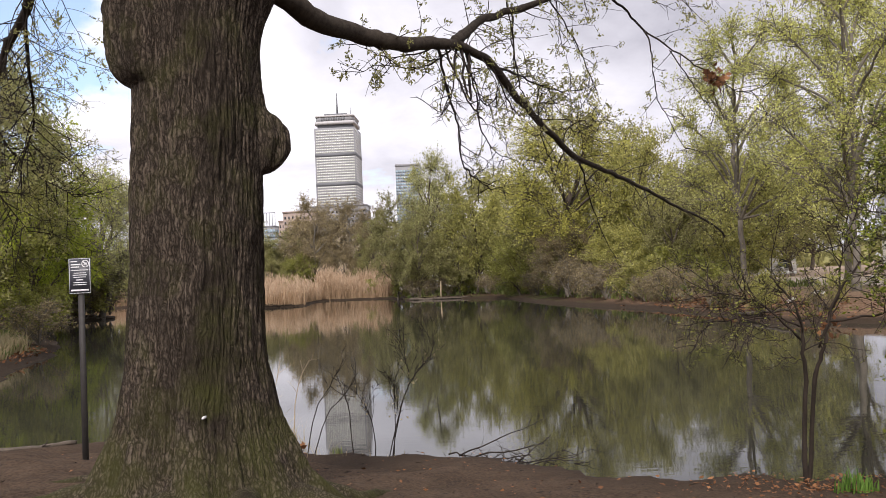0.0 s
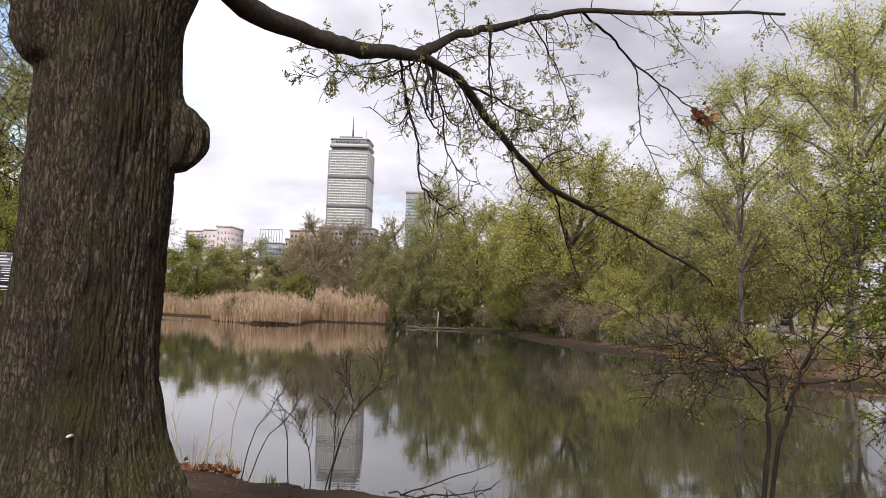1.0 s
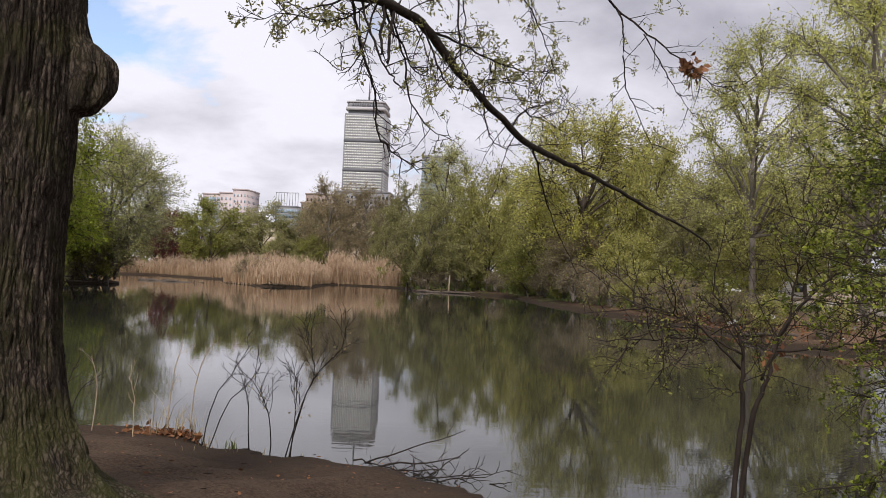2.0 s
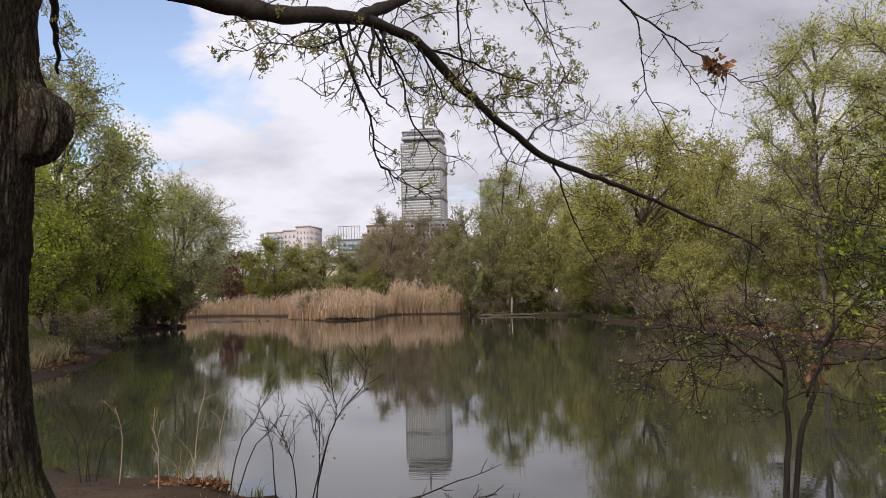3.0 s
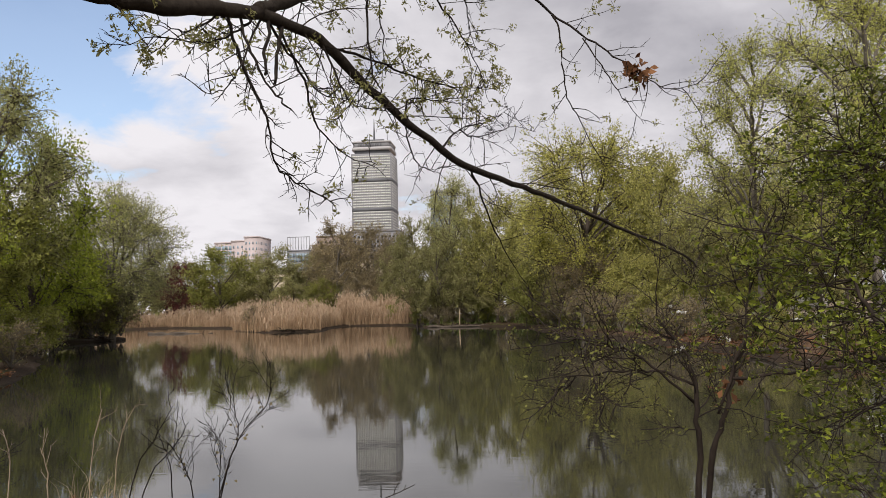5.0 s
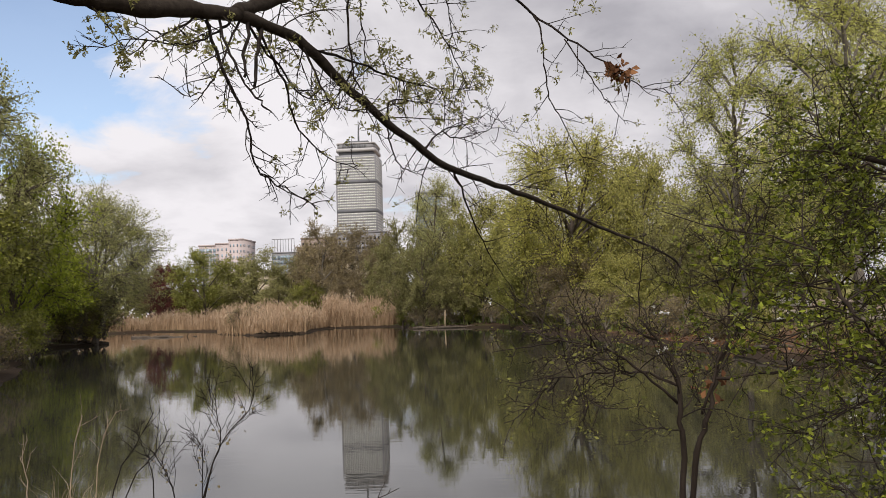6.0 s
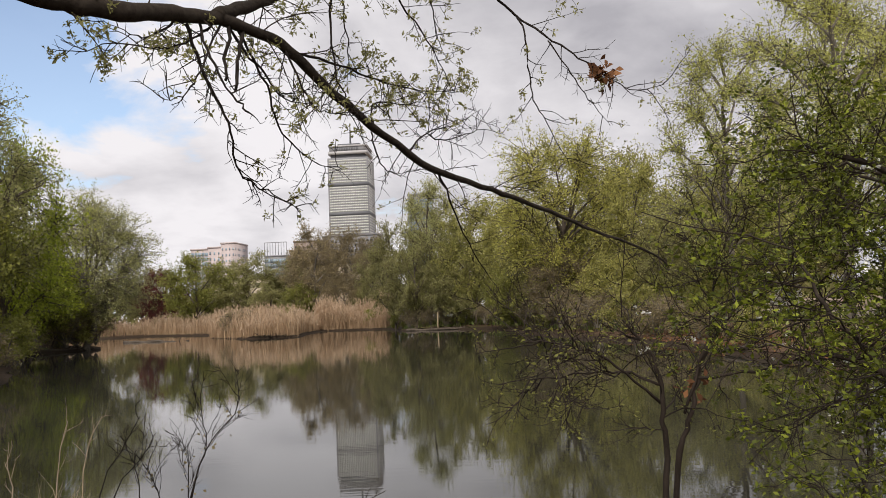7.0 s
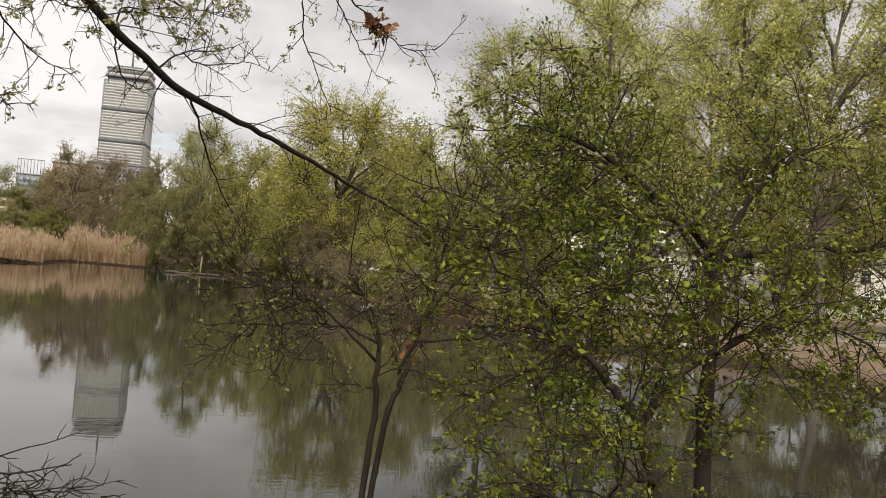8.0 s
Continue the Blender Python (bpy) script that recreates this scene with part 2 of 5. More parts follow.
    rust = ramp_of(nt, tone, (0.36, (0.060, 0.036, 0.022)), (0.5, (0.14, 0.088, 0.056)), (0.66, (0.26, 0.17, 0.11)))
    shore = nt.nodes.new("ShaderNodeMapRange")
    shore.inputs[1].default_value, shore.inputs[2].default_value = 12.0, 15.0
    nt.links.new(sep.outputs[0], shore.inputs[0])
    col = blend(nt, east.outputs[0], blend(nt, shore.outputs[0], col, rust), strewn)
    # wet mud at the water's edge, its band widened to paint in understory shade
    wet_shade = nt.nodes.new("ShaderNodeMapRange")
    wet_shade.inputs[1].default_value, wet_shade.inputs[2].default_value = -0.42, -0.62
    nt.links.new(sep.outputs[2], wet_shade.inputs[0])
    col = blend(nt, wet_shade.outputs[0], col, (0.040, 0.028, 0.019))
    return principled(nt, col, 0.95, bump_of(nt, blend(nt, 0.5, mid, fine), 0.9, 0.06), Specular_IOR_Level=0.12)


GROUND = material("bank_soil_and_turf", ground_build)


def water_build(nt):
    r1 = noise_fac(nt, 1.0, 3, 0.5, (0.55, 1.9, 1))
    r2 = noise_fac(nt, 0.12, 3, 0.5, (0.7, 1.2, 1))
    r3 = noise_fac(nt, 4.0, 2, 0.5, (0.35, 1.8, 1))
    n1 = bump_of(nt, r1, 0.022, 0.03)
    b2 = nt.nodes.new("ShaderNodeBump")
    b2.inputs["Strength"].default_value, b2.inputs["Distance"].default_value = 0.09, 0.008
    nt.links.new(r3, b2.inputs["Height"]), nt.links.new(n1, b2.inputs["Normal"])
    col = ramp_of(nt, r2, (0.35, (0.028, 0.028, 0.021)), (0.65, (0.036, 0.036, 0.027)))
    return principled(nt, col, 0.02, b2.outputs[0], IOR=1.34)


WATER = material("still_pond_water", water_build)
PATHM = plain("pale_gravel_path", (0.42, 0.36, 0.29), 0.2, 1.5, 0.95, 0.3, 0.01)
BLACKPAINT = plain("black_sign_paint", (0.036, 0.038, 0.048), 0.3, 14, 0.5, 0.1, 0.001)
WHITEPAINT = plain("white_sign_paint", (0.72, 0.72, 0.72), 0.08, 14, 0.55, 0.1, 0.001)
STEEL = plain("rusty_dark_steel", (0.03, 0.026, 0.024), 0.4, 12, 0.7, 0.3, 0.002)
CONCRETE = plain("grey_concrete", (0.25, 0.25, 0.26), 0.08, 0.2, 0.9, 0.1, 0.05)
CONCRETE_DK = plain("dark_mechanical_floor", (0.14, 0.145, 0.155), 0.1, 0.2, 0.8, 0.1, 0.05)
PALESTONE = plain("pale_grey_precast", (0.46, 0.45, 0.45), 0.06, 0.3, 0.9, 0.1, 0.05)
PINKSTONE = plain("pinkish_stone", (0.50, 0.43, 0.42), 0.06, 0.3, 0.9, 0.1, 0.05)
TANBRICK = plain("tan_brick", (0.30, 0.235, 0.20), 0.12, 0.5, 0.9, 0.1, 0.05)
BUFF = plain("buff_limestone", (0.45, 0.38, 0.28), 0.12, 0.8, 0.9, 0.1, 0.05)
ROOF = plain("grey_slate_roof", (0.20, 0.20, 0.21), 0.2, 1.0, 0.8, 0.3, 0.03)
CLAP = plain("white_clapboard", (0.72, 0.70, 0.66), 0.06, 1.0, 0.7, 0.1, 0.01)
CARPAINT = plain("white_car_paint", (0.70, 0.71, 0.72), 0.04, 1.0, 0.25, 0.02, 0.001)
CARPAINT2 = plain("dark_grey_car_paint", (0.06, 0.065, 0.075), 0.06, 1.0, 0.25, 0.02, 0.001)
RUBBER = plain("black_rubber", (0.02, 0.02, 0.02), 0.2, 8, 0.9, 0.1, 0.002)


def glass_build(c, rough=0.12, dim=0.6, lit=1.35):
    def build(nt):
        geo = nt.nodes.new("ShaderNodeNewGeometry")
        lo, hi = tuple(v * dim for v in c), tuple(min(1, v * lit) for v in c)
        return principled(nt, ramp_of(nt, geo.outputs["Random Per Island"], (0.0, lo), (1.0, hi)), rough, None, 0.0, IOR=1.6)
    return build


# sky reflection on the tower's panes, put in as a pale base colour
GLASS_PALE = material("painted_sky_glazing", glass_build((0.62, 0.63, 0.58), 0.2, 0.88, 1.1))
GLASS_BLUE = material("blue_grey_glazing", glass_build((0.24, 0.31, 0.36), 0.15))
WINDARK = material("dark_window_glass", glass_build((0.03, 0.035, 0.04), 0.1))

# ---- mesh helpers ----
class Mesh:
    """Collects vertices and faces of one part."""
    def __init__(self):
        self.v, self.q, self.t, self.n = [], [], [], 0

    def add(self, verts, quads=None, tris=None):
        verts = np.asarray(verts, float).reshape(-1, 3)
        if quads is not None and len(quads):
            self.q.append(np.asarray(quads, int).reshape(-1, 4) + self.n)
        if tris is not None and len(tris):
            self.t.append(np.asarray(tris, int).reshape(-1, 3) + self.n)
        self.v.append(verts)
        self.n += len(verts)

    def data(self, name, mat, smooth=False):
        v = np.concatenate(self.v) if self.v else np.zeros((0, 3))
        q = np.concatenate(self.q) if self.q else np.zeros((0, 4), int)
        t = np.concatenate(self.t) if self.t else np.zeros((0, 3), int)
        me = bpy.data.meshes.new(name)
        me.vertices.add(len(v))
        me.vertices.foreach_set("co", v.ravel())
        me.loops.add(q.size + t.size)
        me.loops.foreach_set("vertex_index", np.concatenate([q.ravel(), t.ravel()]))
        me.polygons.add(len(q) + len(t))
        start = np.concatenate([np.arange(len(q)) * 4, q.size + np.arange(len(t)) * 3])
        me.polygons.foreach_set("loop_start", start)
        if smooth:
            me.polygons.foreach_set("use_smooth", np.ones(len(q) + len(t), bool))
        me.materials.append(mat)
        me.update(calc_edges=True)
        return me


def part(name, mesh, mat, parent=None, label="", smooth=False):
    ob = new(name, mesh.data(name, mat, smooth))
    ob.parent = parent
    return tagged(ob, label)


def empty(name, m, label, category, group="", kind=""):
    ob = new(name)
    ob.matrix_world = m
    ob.empty_display_size = 0.1
    return tagged(ob, label, category, group, kind)


def box(mesh, x0, x1, y0, y1, z0, z1, bevel=0.0):
    """An upright box; with bevel its upright edges are cut."""
    if bevel <= 0:
        v = [(x, y, z) for z in (z0, z1) for x, y in ((x0, y0), (x1, y0), (x1, y1), (x0, y1))]
        mesh.add(v, [(0, 3, 2, 1), (4, 5, 6, 7), (0, 1, 5, 4), (1, 2, 6, 5), (2, 3, 7, 6), (3, 0, 4, 7)])
        return
    b = bevel
    ring = [(x0 + b, y0), (x1 - b, y0), (x1, y0 + b), (x1, y1 - b), (x1 - b, y1), (x0 + b, y1), (x0, y1 - b), (x0, y0 + b)]
    v = [(x, y, z) for z in (z0, z1) for x, y in ring]
    q = [(k, (k + 1) % 8, 8 + (k + 1) % 8, 8 + k) for k in range(8)]
    q += [(8, 9, 10, 11), (8, 11, 12, 15), (12, 13, 14, 15), (0, 3, 2, 1), (0, 7, 4, 3), (4, 7, 6, 5)]
    mesh.add(v, q)


def tube(mesh, pts, radii, sides=5, close=True):
    """A tapered, bent round stem along points."""
    p = np.asarray(pts, float)
    r = np.asarray(radii, float)
    tan = np.gradient(p, axis=0)
    tan /= np.linalg.norm(tan, axis=1)[:, None] + 1e-9
    ref = np.array([0.0, 0, 1]) if abs(tan[0, 2]) < 0.9 else np.array([1.0, 0, 0])
    a = np.cross(tan, ref)
    a /= np.linalg.norm(a, axis=1)[:, None] + 1e-9
    b = np.cross(tan, a)
    ang = np.arange(sides) * 2 * np.pi / sides
    ring = a[:, None] * np.cos(ang)[None, :, None] + b[:, None] * np.sin(ang)[None, :, None]
    v = (p[:, None] + ring * r[:, None, None]).reshape(-1, 3)
    n = len(p)
    i, k = np.meshgrid(np.arange(n - 1), np.arange(sides), indexing="ij")
    k2 = (k + 1) % sides
    q = np.stack([i * sides + k, (i + 1) * sides + k, (i + 1) * sides + k2, i * sides + k2], -1).reshape(-1, 4)
    t = []
    if close:
        v = np.concatenate([v, p[-1:], p[:1]])
        e, s = n * sides, n * sides + 1
        t = [((n - 1) * sides + k, e, (n - 1) * sides + (k + 1) % sides) for k in range(sides)] + [(k, (k + 1) % sides, s) for k in range(sides)]
    mesh.add(v, q, t)


def leaves(mesh, rng, pos, size, aspect=0.6, up=0.0, fold=0.18, spread=0.35):
    """One folded leaf at each place, turned at random (up: how far it lies flat)."""
    n = len(pos)
    if not n:
        return
    ax = rng.normal(size=(n, 3))
    ax[:, 2] *= 1 - up
    ax /= np.linalg.norm(ax, axis=1)[:, None]
    nn = rng.normal(size=(n, 3)) + np.array([0, 0, 2.5 * up])
    side = np.cross(ax, nn)
    side /= np.linalg.norm(side, axis=1)[:, None] + 1e-9
    nrm = np.cross(ax, side)
    s = (size * (1 + spread * rng.normal(size=n)).clip(0.45, 1.8))[:, None]
    p = np.asarray(pos)
    w = s * aspect * 0.5
    v = np.stack([p, p + ax * s * 0.5 + side * w + nrm * s * fold, p + ax * s, p + ax * s * 0.5 - side * w + nrm * s * fold], 1)
    mesh.add(v.reshape(-1, 3), np.arange(4 * n).reshape(-1, 4))


def specks(mesh, rng, pos, size):
    """Leaves of distant crowns: a small three-cornered leaf at each place, turned at random."""
    n, p = len(pos), np.asarray(pos)
    s = (size * (1 + 0.35 * rng.normal(size=n)).clip(0.45, 1.8))[:, None]
    a, b = rng.normal(size=(n, 3)), rng.normal(size=(n, 3))
    a /= np.linalg.norm(a, axis=1)[:, None]
    b -= a * (a * b).sum(1)[:, None]
    b /= np.linalg.norm(b, axis=1)[:, None]
    mesh.add(np.stack([p - b * s * 0.42, p + a * s, p + b * s * 0.42], 1).reshape(-1, 3), None, np.arange(3 * n).reshape(-1, 3))


def smoothstep(x):
    x = np.clip(x, 0, 1)
    return x * x * (3 - 2 * x)


def unit(v):
    v = np.asarray(v, float)
    return v / (np.linalg.norm(v) + 1e-9)


def sprout(rng, pts, at, angle, length, up, wobble, seg):
    """A side branch from a parent's line: leaves it at an angle, bends by up, and wanders."""
    f = at * (len(pts) - 1)
    k = min(int(f), len(pts) - 2)
    start = pts[k] + (pts[k + 1] - pts[k]) * (f - k)
    tan = unit(pts[k + 1] - pts[k])
    rnd = rng.normal(size=3)
    side = unit(rnd - tan * (rnd @ tan))
    d = unit(tan * math.cos(angle) + side * math.sin(angle))
    out, p = [start], start
    for _ in range(seg):
        d = unit(d + np.array([0, 0, up / seg]) + rng.normal(size=3) * wobble)
        p = p + d * (length / seg)
        out.append(p)
    return np.array(out)


def along(rng, pts, n, t0=0.0, t1=1.0, jitter=0.0):
    f = (t0 + (t1 - t0) * rng.random(n)) * (len(pts) - 1)
    k = np.minimum(f.astype(int), len(pts) - 2)
    p = pts[k] + (pts[k + 1] - pts[k]) * (f - k)[:, None]
    return p + rng.normal(size=(n, 3)) * jitter


def wander(rng, a, b, n, amount):
    """A crooked line from a to b."""
    a, b = np.asarray(a, float), np.asarray(b, float)
    t = np.linspace(0, 1, n)[:, None]
    off = np.cumsum(rng.normal(size=(n, 3)), 0)
    off -= off[0] + (off[-1] - off[0]) * t
    return a + (b - a) * t + off * amount


def tubes(mesh, P, radii, sides=3):
    """Many thin tapered stems at once: P holds n lines of k points each."""
    n, k = P.shape[:2]
    tan = np.gradient(P, axis=1)
    tan /= np.linalg.norm(tan, axis=2)[..., None] + 1e-9
    ref = np.where(np.abs(tan[:, :1, 2:]) < 0.9, np.array([0.0, 0, 1]), np.array([1.0, 0, 0]))
    a = np.cross(tan, ref)
    a /= np.linalg.norm(a, axis=2)[..., None] + 1e-9
    b = np.cross(tan, a)
    ang = np.arange(sides) * 2 * np.pi / sides
    ring = a[:, :, None] * np.cos(ang)[:, None] + b[:, :, None] * np.sin(ang)[:, None]
    v = P[:, :, None] + ring * np.broadcast_to(radii, (n, k))[:, :, None, None]
    c, i, q = np.meshgrid(np.arange(n), np.arange(k - 1), np.arange(sides), indexing="ij")
    o, q2 = (c * k + i) * sides, (q + 1) % sides
    mesh.add(v.reshape(-1, 3), np.stack([o + q, o + sides + q, o + sides + q2, o + q2], -1).reshape(-1, 4))


def bezier(p0, p1, p2, k):
    """Bent lines from p0 to p2, k points each."""
    t = np.linspace(0, 1, k)[None, :, None]
    return p0[:, None] * (1 - t) ** 2 + p1[:, None] * 2 * t * (1 - t) + p2[:, None] * t * t


def dome_tree(name, label, seed, height, crown_r, bark, leaf, trunk_r=0.25, fork=0.16, lobes=12, ends=24, twigs=10, per=8, size=0.13,
              dome=0.6, show=3, lobe=0.44, fuzz=0.30, twig_r=0.010, leader=0.8, category="tree"):
    """A tree at the origin: the stem forks into arms, each arm carries a rounded mass of branches, twigs and small leaves."""
    rng = np.random.default_rng(seed)
    ob = empty(name, Matrix.Identity(4), label, category)
    ph, top = rng.random() * 6.28, np.array([rng.normal() * 0.02 * height, rng.normal() * 0.02 * height, fork * height])
    tr, cr = Mesh(), Mesh()
    tube(tr, wander(rng, (0, 0, -0.15), top, 7, height * 0.004), trunk_r * np.array([1.5, 1.15, 1.02, 1, 0.95, 0.92, 0.85]), 9)
    up = np.array([0, 0, 1.0])
    # the stem goes on through the crown, and the arms leave it at their own heights
    stem = wander(rng, top, (rng.normal() * 0.05 * crown_r, rng.normal() * 0.05 * crown_r, max(leader, fork + 0.02) * height), 12, height * 0.006)
    if leader > fork:
        tube(tr, stem, trunk_r * 0.85 * (1 - np.linspace(0, 1, 12)) ** 0.7 + 0.02, 7)
    part("trunk", tr, bark, ob, smooth=True)
    for j in range(lobes):
        az, el = j * 2.39996 + ph + 0.5 * rng.random(), math.asin(-dome + (1 + dome) * (j + 0.5) / lobes)
        far, lr = 0.62 + 0.12 * rng.random(), crown_r * lobe * (0.8 + 0.4 * rng.random())
        stretch = np.array([1, 1, min(0.95, 0.46 * height / crown_r)])
        c = np.array([crown_r * far * math.cos(el) * math.cos(az), crown_r * far * math.cos(el) * math.sin(az), height * (0.54 + (0.53 if el > 0 else 0.52) * far * math.sin(el))])
        li = Mesh()
        want = (c[2] - 0.9 * math.hypot(c[0], c[1]) - 0.04 * height - top[2]) / (stem[-1, 2] - top[2])
        fork_at = stem[int(round(11 * min(1, max(0, want + 0.06 * rng.normal()))))]
        mid = fork_at + (c - fork_at) * 0.45 + up * 0.05 * height * math.cos(el) + rng.normal(size=3) * 0.04 * crown_r
        arm = bezier(fork_at[None], mid[None], c[None], 9)[0]
        arm[1:] += np.cumsum(rng.normal(size=(8, 3)), 0) * crown_r * 0.010
        tube(li, arm, trunk_r * 0.42 * (1 - np.linspace(0, 1, 9)) ** 0.8 + 0.03, 6, False)
        d = rng.normal(size=(ends, 3))
        d /= np.linalg.norm(d, axis=1)[:, None]
        e = arm[-1] + d * (0.45 + 0.55 * rng.random((ends, 1)) ** 0.6) * lr * stretch
        t = 5.2 + 2.79 * rng.random(ends) ** 0.5
        k = np.minimum(t.astype(int), 7)
        s0 = arm[k] + (arm[k + 1] - arm[k]) * (t - k)[:, None]
        B = bezier(s0, (s0 + e) / 2 + up * 0.12 * lr + rng.normal(size=(ends, 3)) * 0.10 * lr, e, 6)
        B[:, 1:-1] += rng.normal(size=(ends, 4, 3)) * 0.02 * lr
        tubes(li, B, np.linspace(trunk_r * 0.13 + 0.008, 0.011, 6), 4)
        n = ends * twigs
        t = (0.12 + 0.88 * rng.random(n)) * 4.999
        w, k = np.repeat(np.arange(ends), twigs), t.astype(int)
        s1 = B[w, k] + (B[w, k + 1] - B[w, k]) * (t - k)[:, None]
        g = rng.normal(size=(n, 3)) * 0.8 + (s1 - arm[-1]) / lr + up * 0.12
        g /= np.linalg.norm(g, axis=1)[:, None]
        ln = lr * fuzz * (0.5 + 0.9 * rng.random((n, 1)))
        T = bezier(s1, s1 + g * ln * 0.5 + rng.normal(size=(n, 3)) * ln * 0.12, s1 + g * ln + rng.normal(size=(n, 3)) * ln * 0.15, 3)
        if show:
            tubes(li, T[::show], np.linspace(twig_r, twig_r * 0.6, 3), 3)
        part("limb", li, bark, ob, smooth=True)
        if per:
            f = rng.random((n, per, 1)) * 0.95 + 0.05
            at = T[:, :1] * (1 - f) ** 2 + T[:, 1:2] * 2 * f * (1 - f) + T[:, 2:] * f * f
            specks(cr, rng, (at + rng.normal(size=at.shape) * size * 0.9).reshape(-1, 3), size)
    if per:
        part("crown", cr, leaf, ob)
    return ob


def tree(name, label, seed, height, crown_r, bark, leaf, trunk_r, limbs, subs, twigs, size, lift, angle):
    """A dark, mostly bare tree at the origin: one stem, limbs with twigs, and few small leaves."""
    rng = np.random.default_rng(seed)
    ob = empty(name, Matrix.Identity(4), label, "tree")
    tr, cr, anchors = Mesh(), Mesh(), []
    line = wander(rng, (0, 0, -0.15), (0, 0, height * 0.93), 11, height * 0.012)
    rad = trunk_r * (1 - np.linspace(0, 1, 11)) ** 0.8 + 0.012
    rad[0] *= 1.45
    tube(tr, line, rad, 9)
    for k in range(limbs):
        h = 0.1 + 0.86 * (k + rng.random() * 0.8) / limbs
        env = math.sin(math.pi * min(1, (h - 0.06) / 1.02) ** 0.7)
        ln = crown_r * (0.50 + 0.62 * env) * (0.8 + 0.4 * rng.random())
        li = Mesh()
        b = sprout(rng, line, h, radians(angle * (1.15 - 0.5 * h) + rng.normal() * 8), ln, lift, 0.13, 7)
        r0 = trunk_r * (1 - h) * 0.55 + 0.022
        tube(li, b, np.linspace(r0, 0.012, 8), 5, False)
        for j in range(subs):
            c = sprout(rng, b, 0.22 + 0.76 * (j + rng.random()) / subs, radians(35 + 25 * rng.random()), ln * (0.28 + 0.3 * rng.random()), lift * 0.7, 0.18, 4)
            tube(li, c, np.linspace(r0 * 0.3 + 0.008, 0.008, 5), 3, False)
            for i in range(twigs):
                d = sprout(rng, c, 0.15 + 0.85 * rng.random(), radians(30 + 35 * rng.random()), ln * (0.10 + 0.16 * rng.random()), lift * 0.5, 0.24, 2)
                tube(li, d, np.linspace(0.010, 0.006, 3), 3, False)
                anchors.append(along(rng, d, 3, 0.1, 1.0, size * 0.35))
        part("limb", li, bark, ob, smooth=True)
    part("trunk", tr, bark, ob, smooth=True)
    specks(cr, rng, np.concatenate(anchors), size)
    part("crown", cr, leaf, ob)
    return ob


def plant(proto, x, y, turn, scale, first, height=None):
    """The first use moves the tree itself, later ones copy it."""
    z = float(land(x, y)) if height is None else height
    s = scale if isinstance(scale, tuple) else (scale, scale, scale)
    m = pose(x, y, z - 0.03, 0, 0, turn) @ Matrix.Diagonal((*s, 1))
    if first:
        proto.matrix_world = m
        return proto
    p = proto.scale.copy()
    proto.scale = (1, 1, 1)
    c = copy_thing(proto, m)
    proto.scale = p
    return c


# ---- the land: one sheet with the pond's basin in it ----
WATER_Z = -0.8
SHORE = np.array([(-13.6, 25.8), (-13.4, 21), (-11.8, 17), (-9.2, 14.7), (-6.7, 13.6), (-5.5, 13.9), (-3.6, 13.45), (-1.6, 12.8), (-0.5, 12.0), (0.3, 11.6),
                  (1.3, 11.5), (2.1, 10.8), (2.9, 10.2), (3.8, 9.7), (5.5, 9.6), (8, 9.5), (12, 9.8), (17, 11.5), (21, 16), (23.1, 25.6), (23.3, 32),
                  (18, 37), (15.8, 39), (16.3, 46), (15.4, 54), (13.6, 63.5), (11, 74), (9, 90), (8, 104), (6, 113), (0, 118), (-5.4, 119), (-7, 131),
                  (-9.4, 137), (-14, 140), (-20.3, 142), (-20, 125), (-18.3, 112), (-24.8, 110), (-32.9, 122), (-40, 145), (-59, 163), (-72, 150),
                  (-62, 115), (-48, 101), (-37.1, 94.3), (-36.8, 92.5), (-39.3, 81), (-34.4, 72), (-24.8, 52.5), (-21.9, 48), (-17.5, 38), (-15.5, 30.3)])


def shore_distance(x, y):
    """Metres from the waterline: positive on land, negative over water."""
    x, y = np.broadcast_arrays(np.asarray(x, float), np.asarray(y, float))
    best, inside = np.full(x.shape, 1e9), np.zeros(x.shape, bool)
    for (ax, ay), (bx, by) in zip(SHORE, np.roll(SHORE, -1, 0)):
        ux, uy = bx - ax, by - ay
        k = np.clip(((x - ax) * ux + (y - ay) * uy) / (ux * ux + uy * uy), 0, 1)
        best = np.minimum(best, np.hypot(x - ax - k * ux, y - ay - k * uy))
        cross = (ay > y) != (by > y)
        inside ^= cross & (x < ax + (y - ay) / (uy if uy else 1e-9) * ux)
    return np.where(inside, -best, best)


def land(x, y):
    x, y = np.broadcast_arrays(np.asarray(x, float), np.asarray(y, float))
    wob = 0.16 * np.sin(2.1 * x + 1.3 * np.sin(1.7 * y)) + 0.10 * np.sin(5.3 * x - 2.2 * y) + 0.05 * np.sin(11 * x + 7 * y)
    d = shore_distance(x, y) + wob
    up = 0.24 * smoothstep(d / 0.30) + 0.80 * smoothstep(d / 6.5) + 0.7 * smoothstep((d - 8) / 40) * smoothstep((y - 16) / 12)
    rough = 0.018 * np.sin(3.1 * x + 2.0 * np.sin(2.3 * y)) + 0.012 * np.sin(7.7 * y + 1.5 * np.sin(5.1 * x)) + 0.008 * np.sin(17 * x + 13 * y)
    return WATER_Z + np.where(d > 0, up + rough * smoothstep(d), -1.1 * smoothstep(-d / 3.5))


def ladder(stops):
    out = []
    for a, b, n in stops:
        out += list(np.linspace(a, b, n, endpoint=False))
    return np.array(out + [stops[-1][1]])


gx = ladder([(-4000, -400, 10), (-400, -90, 16), (-90, -20, 44), (-20, -8, 30), (-8, 9, 90), (9, 30, 36), (30, 100, 30), (100, 400, 14), (400, 4000, 10)])
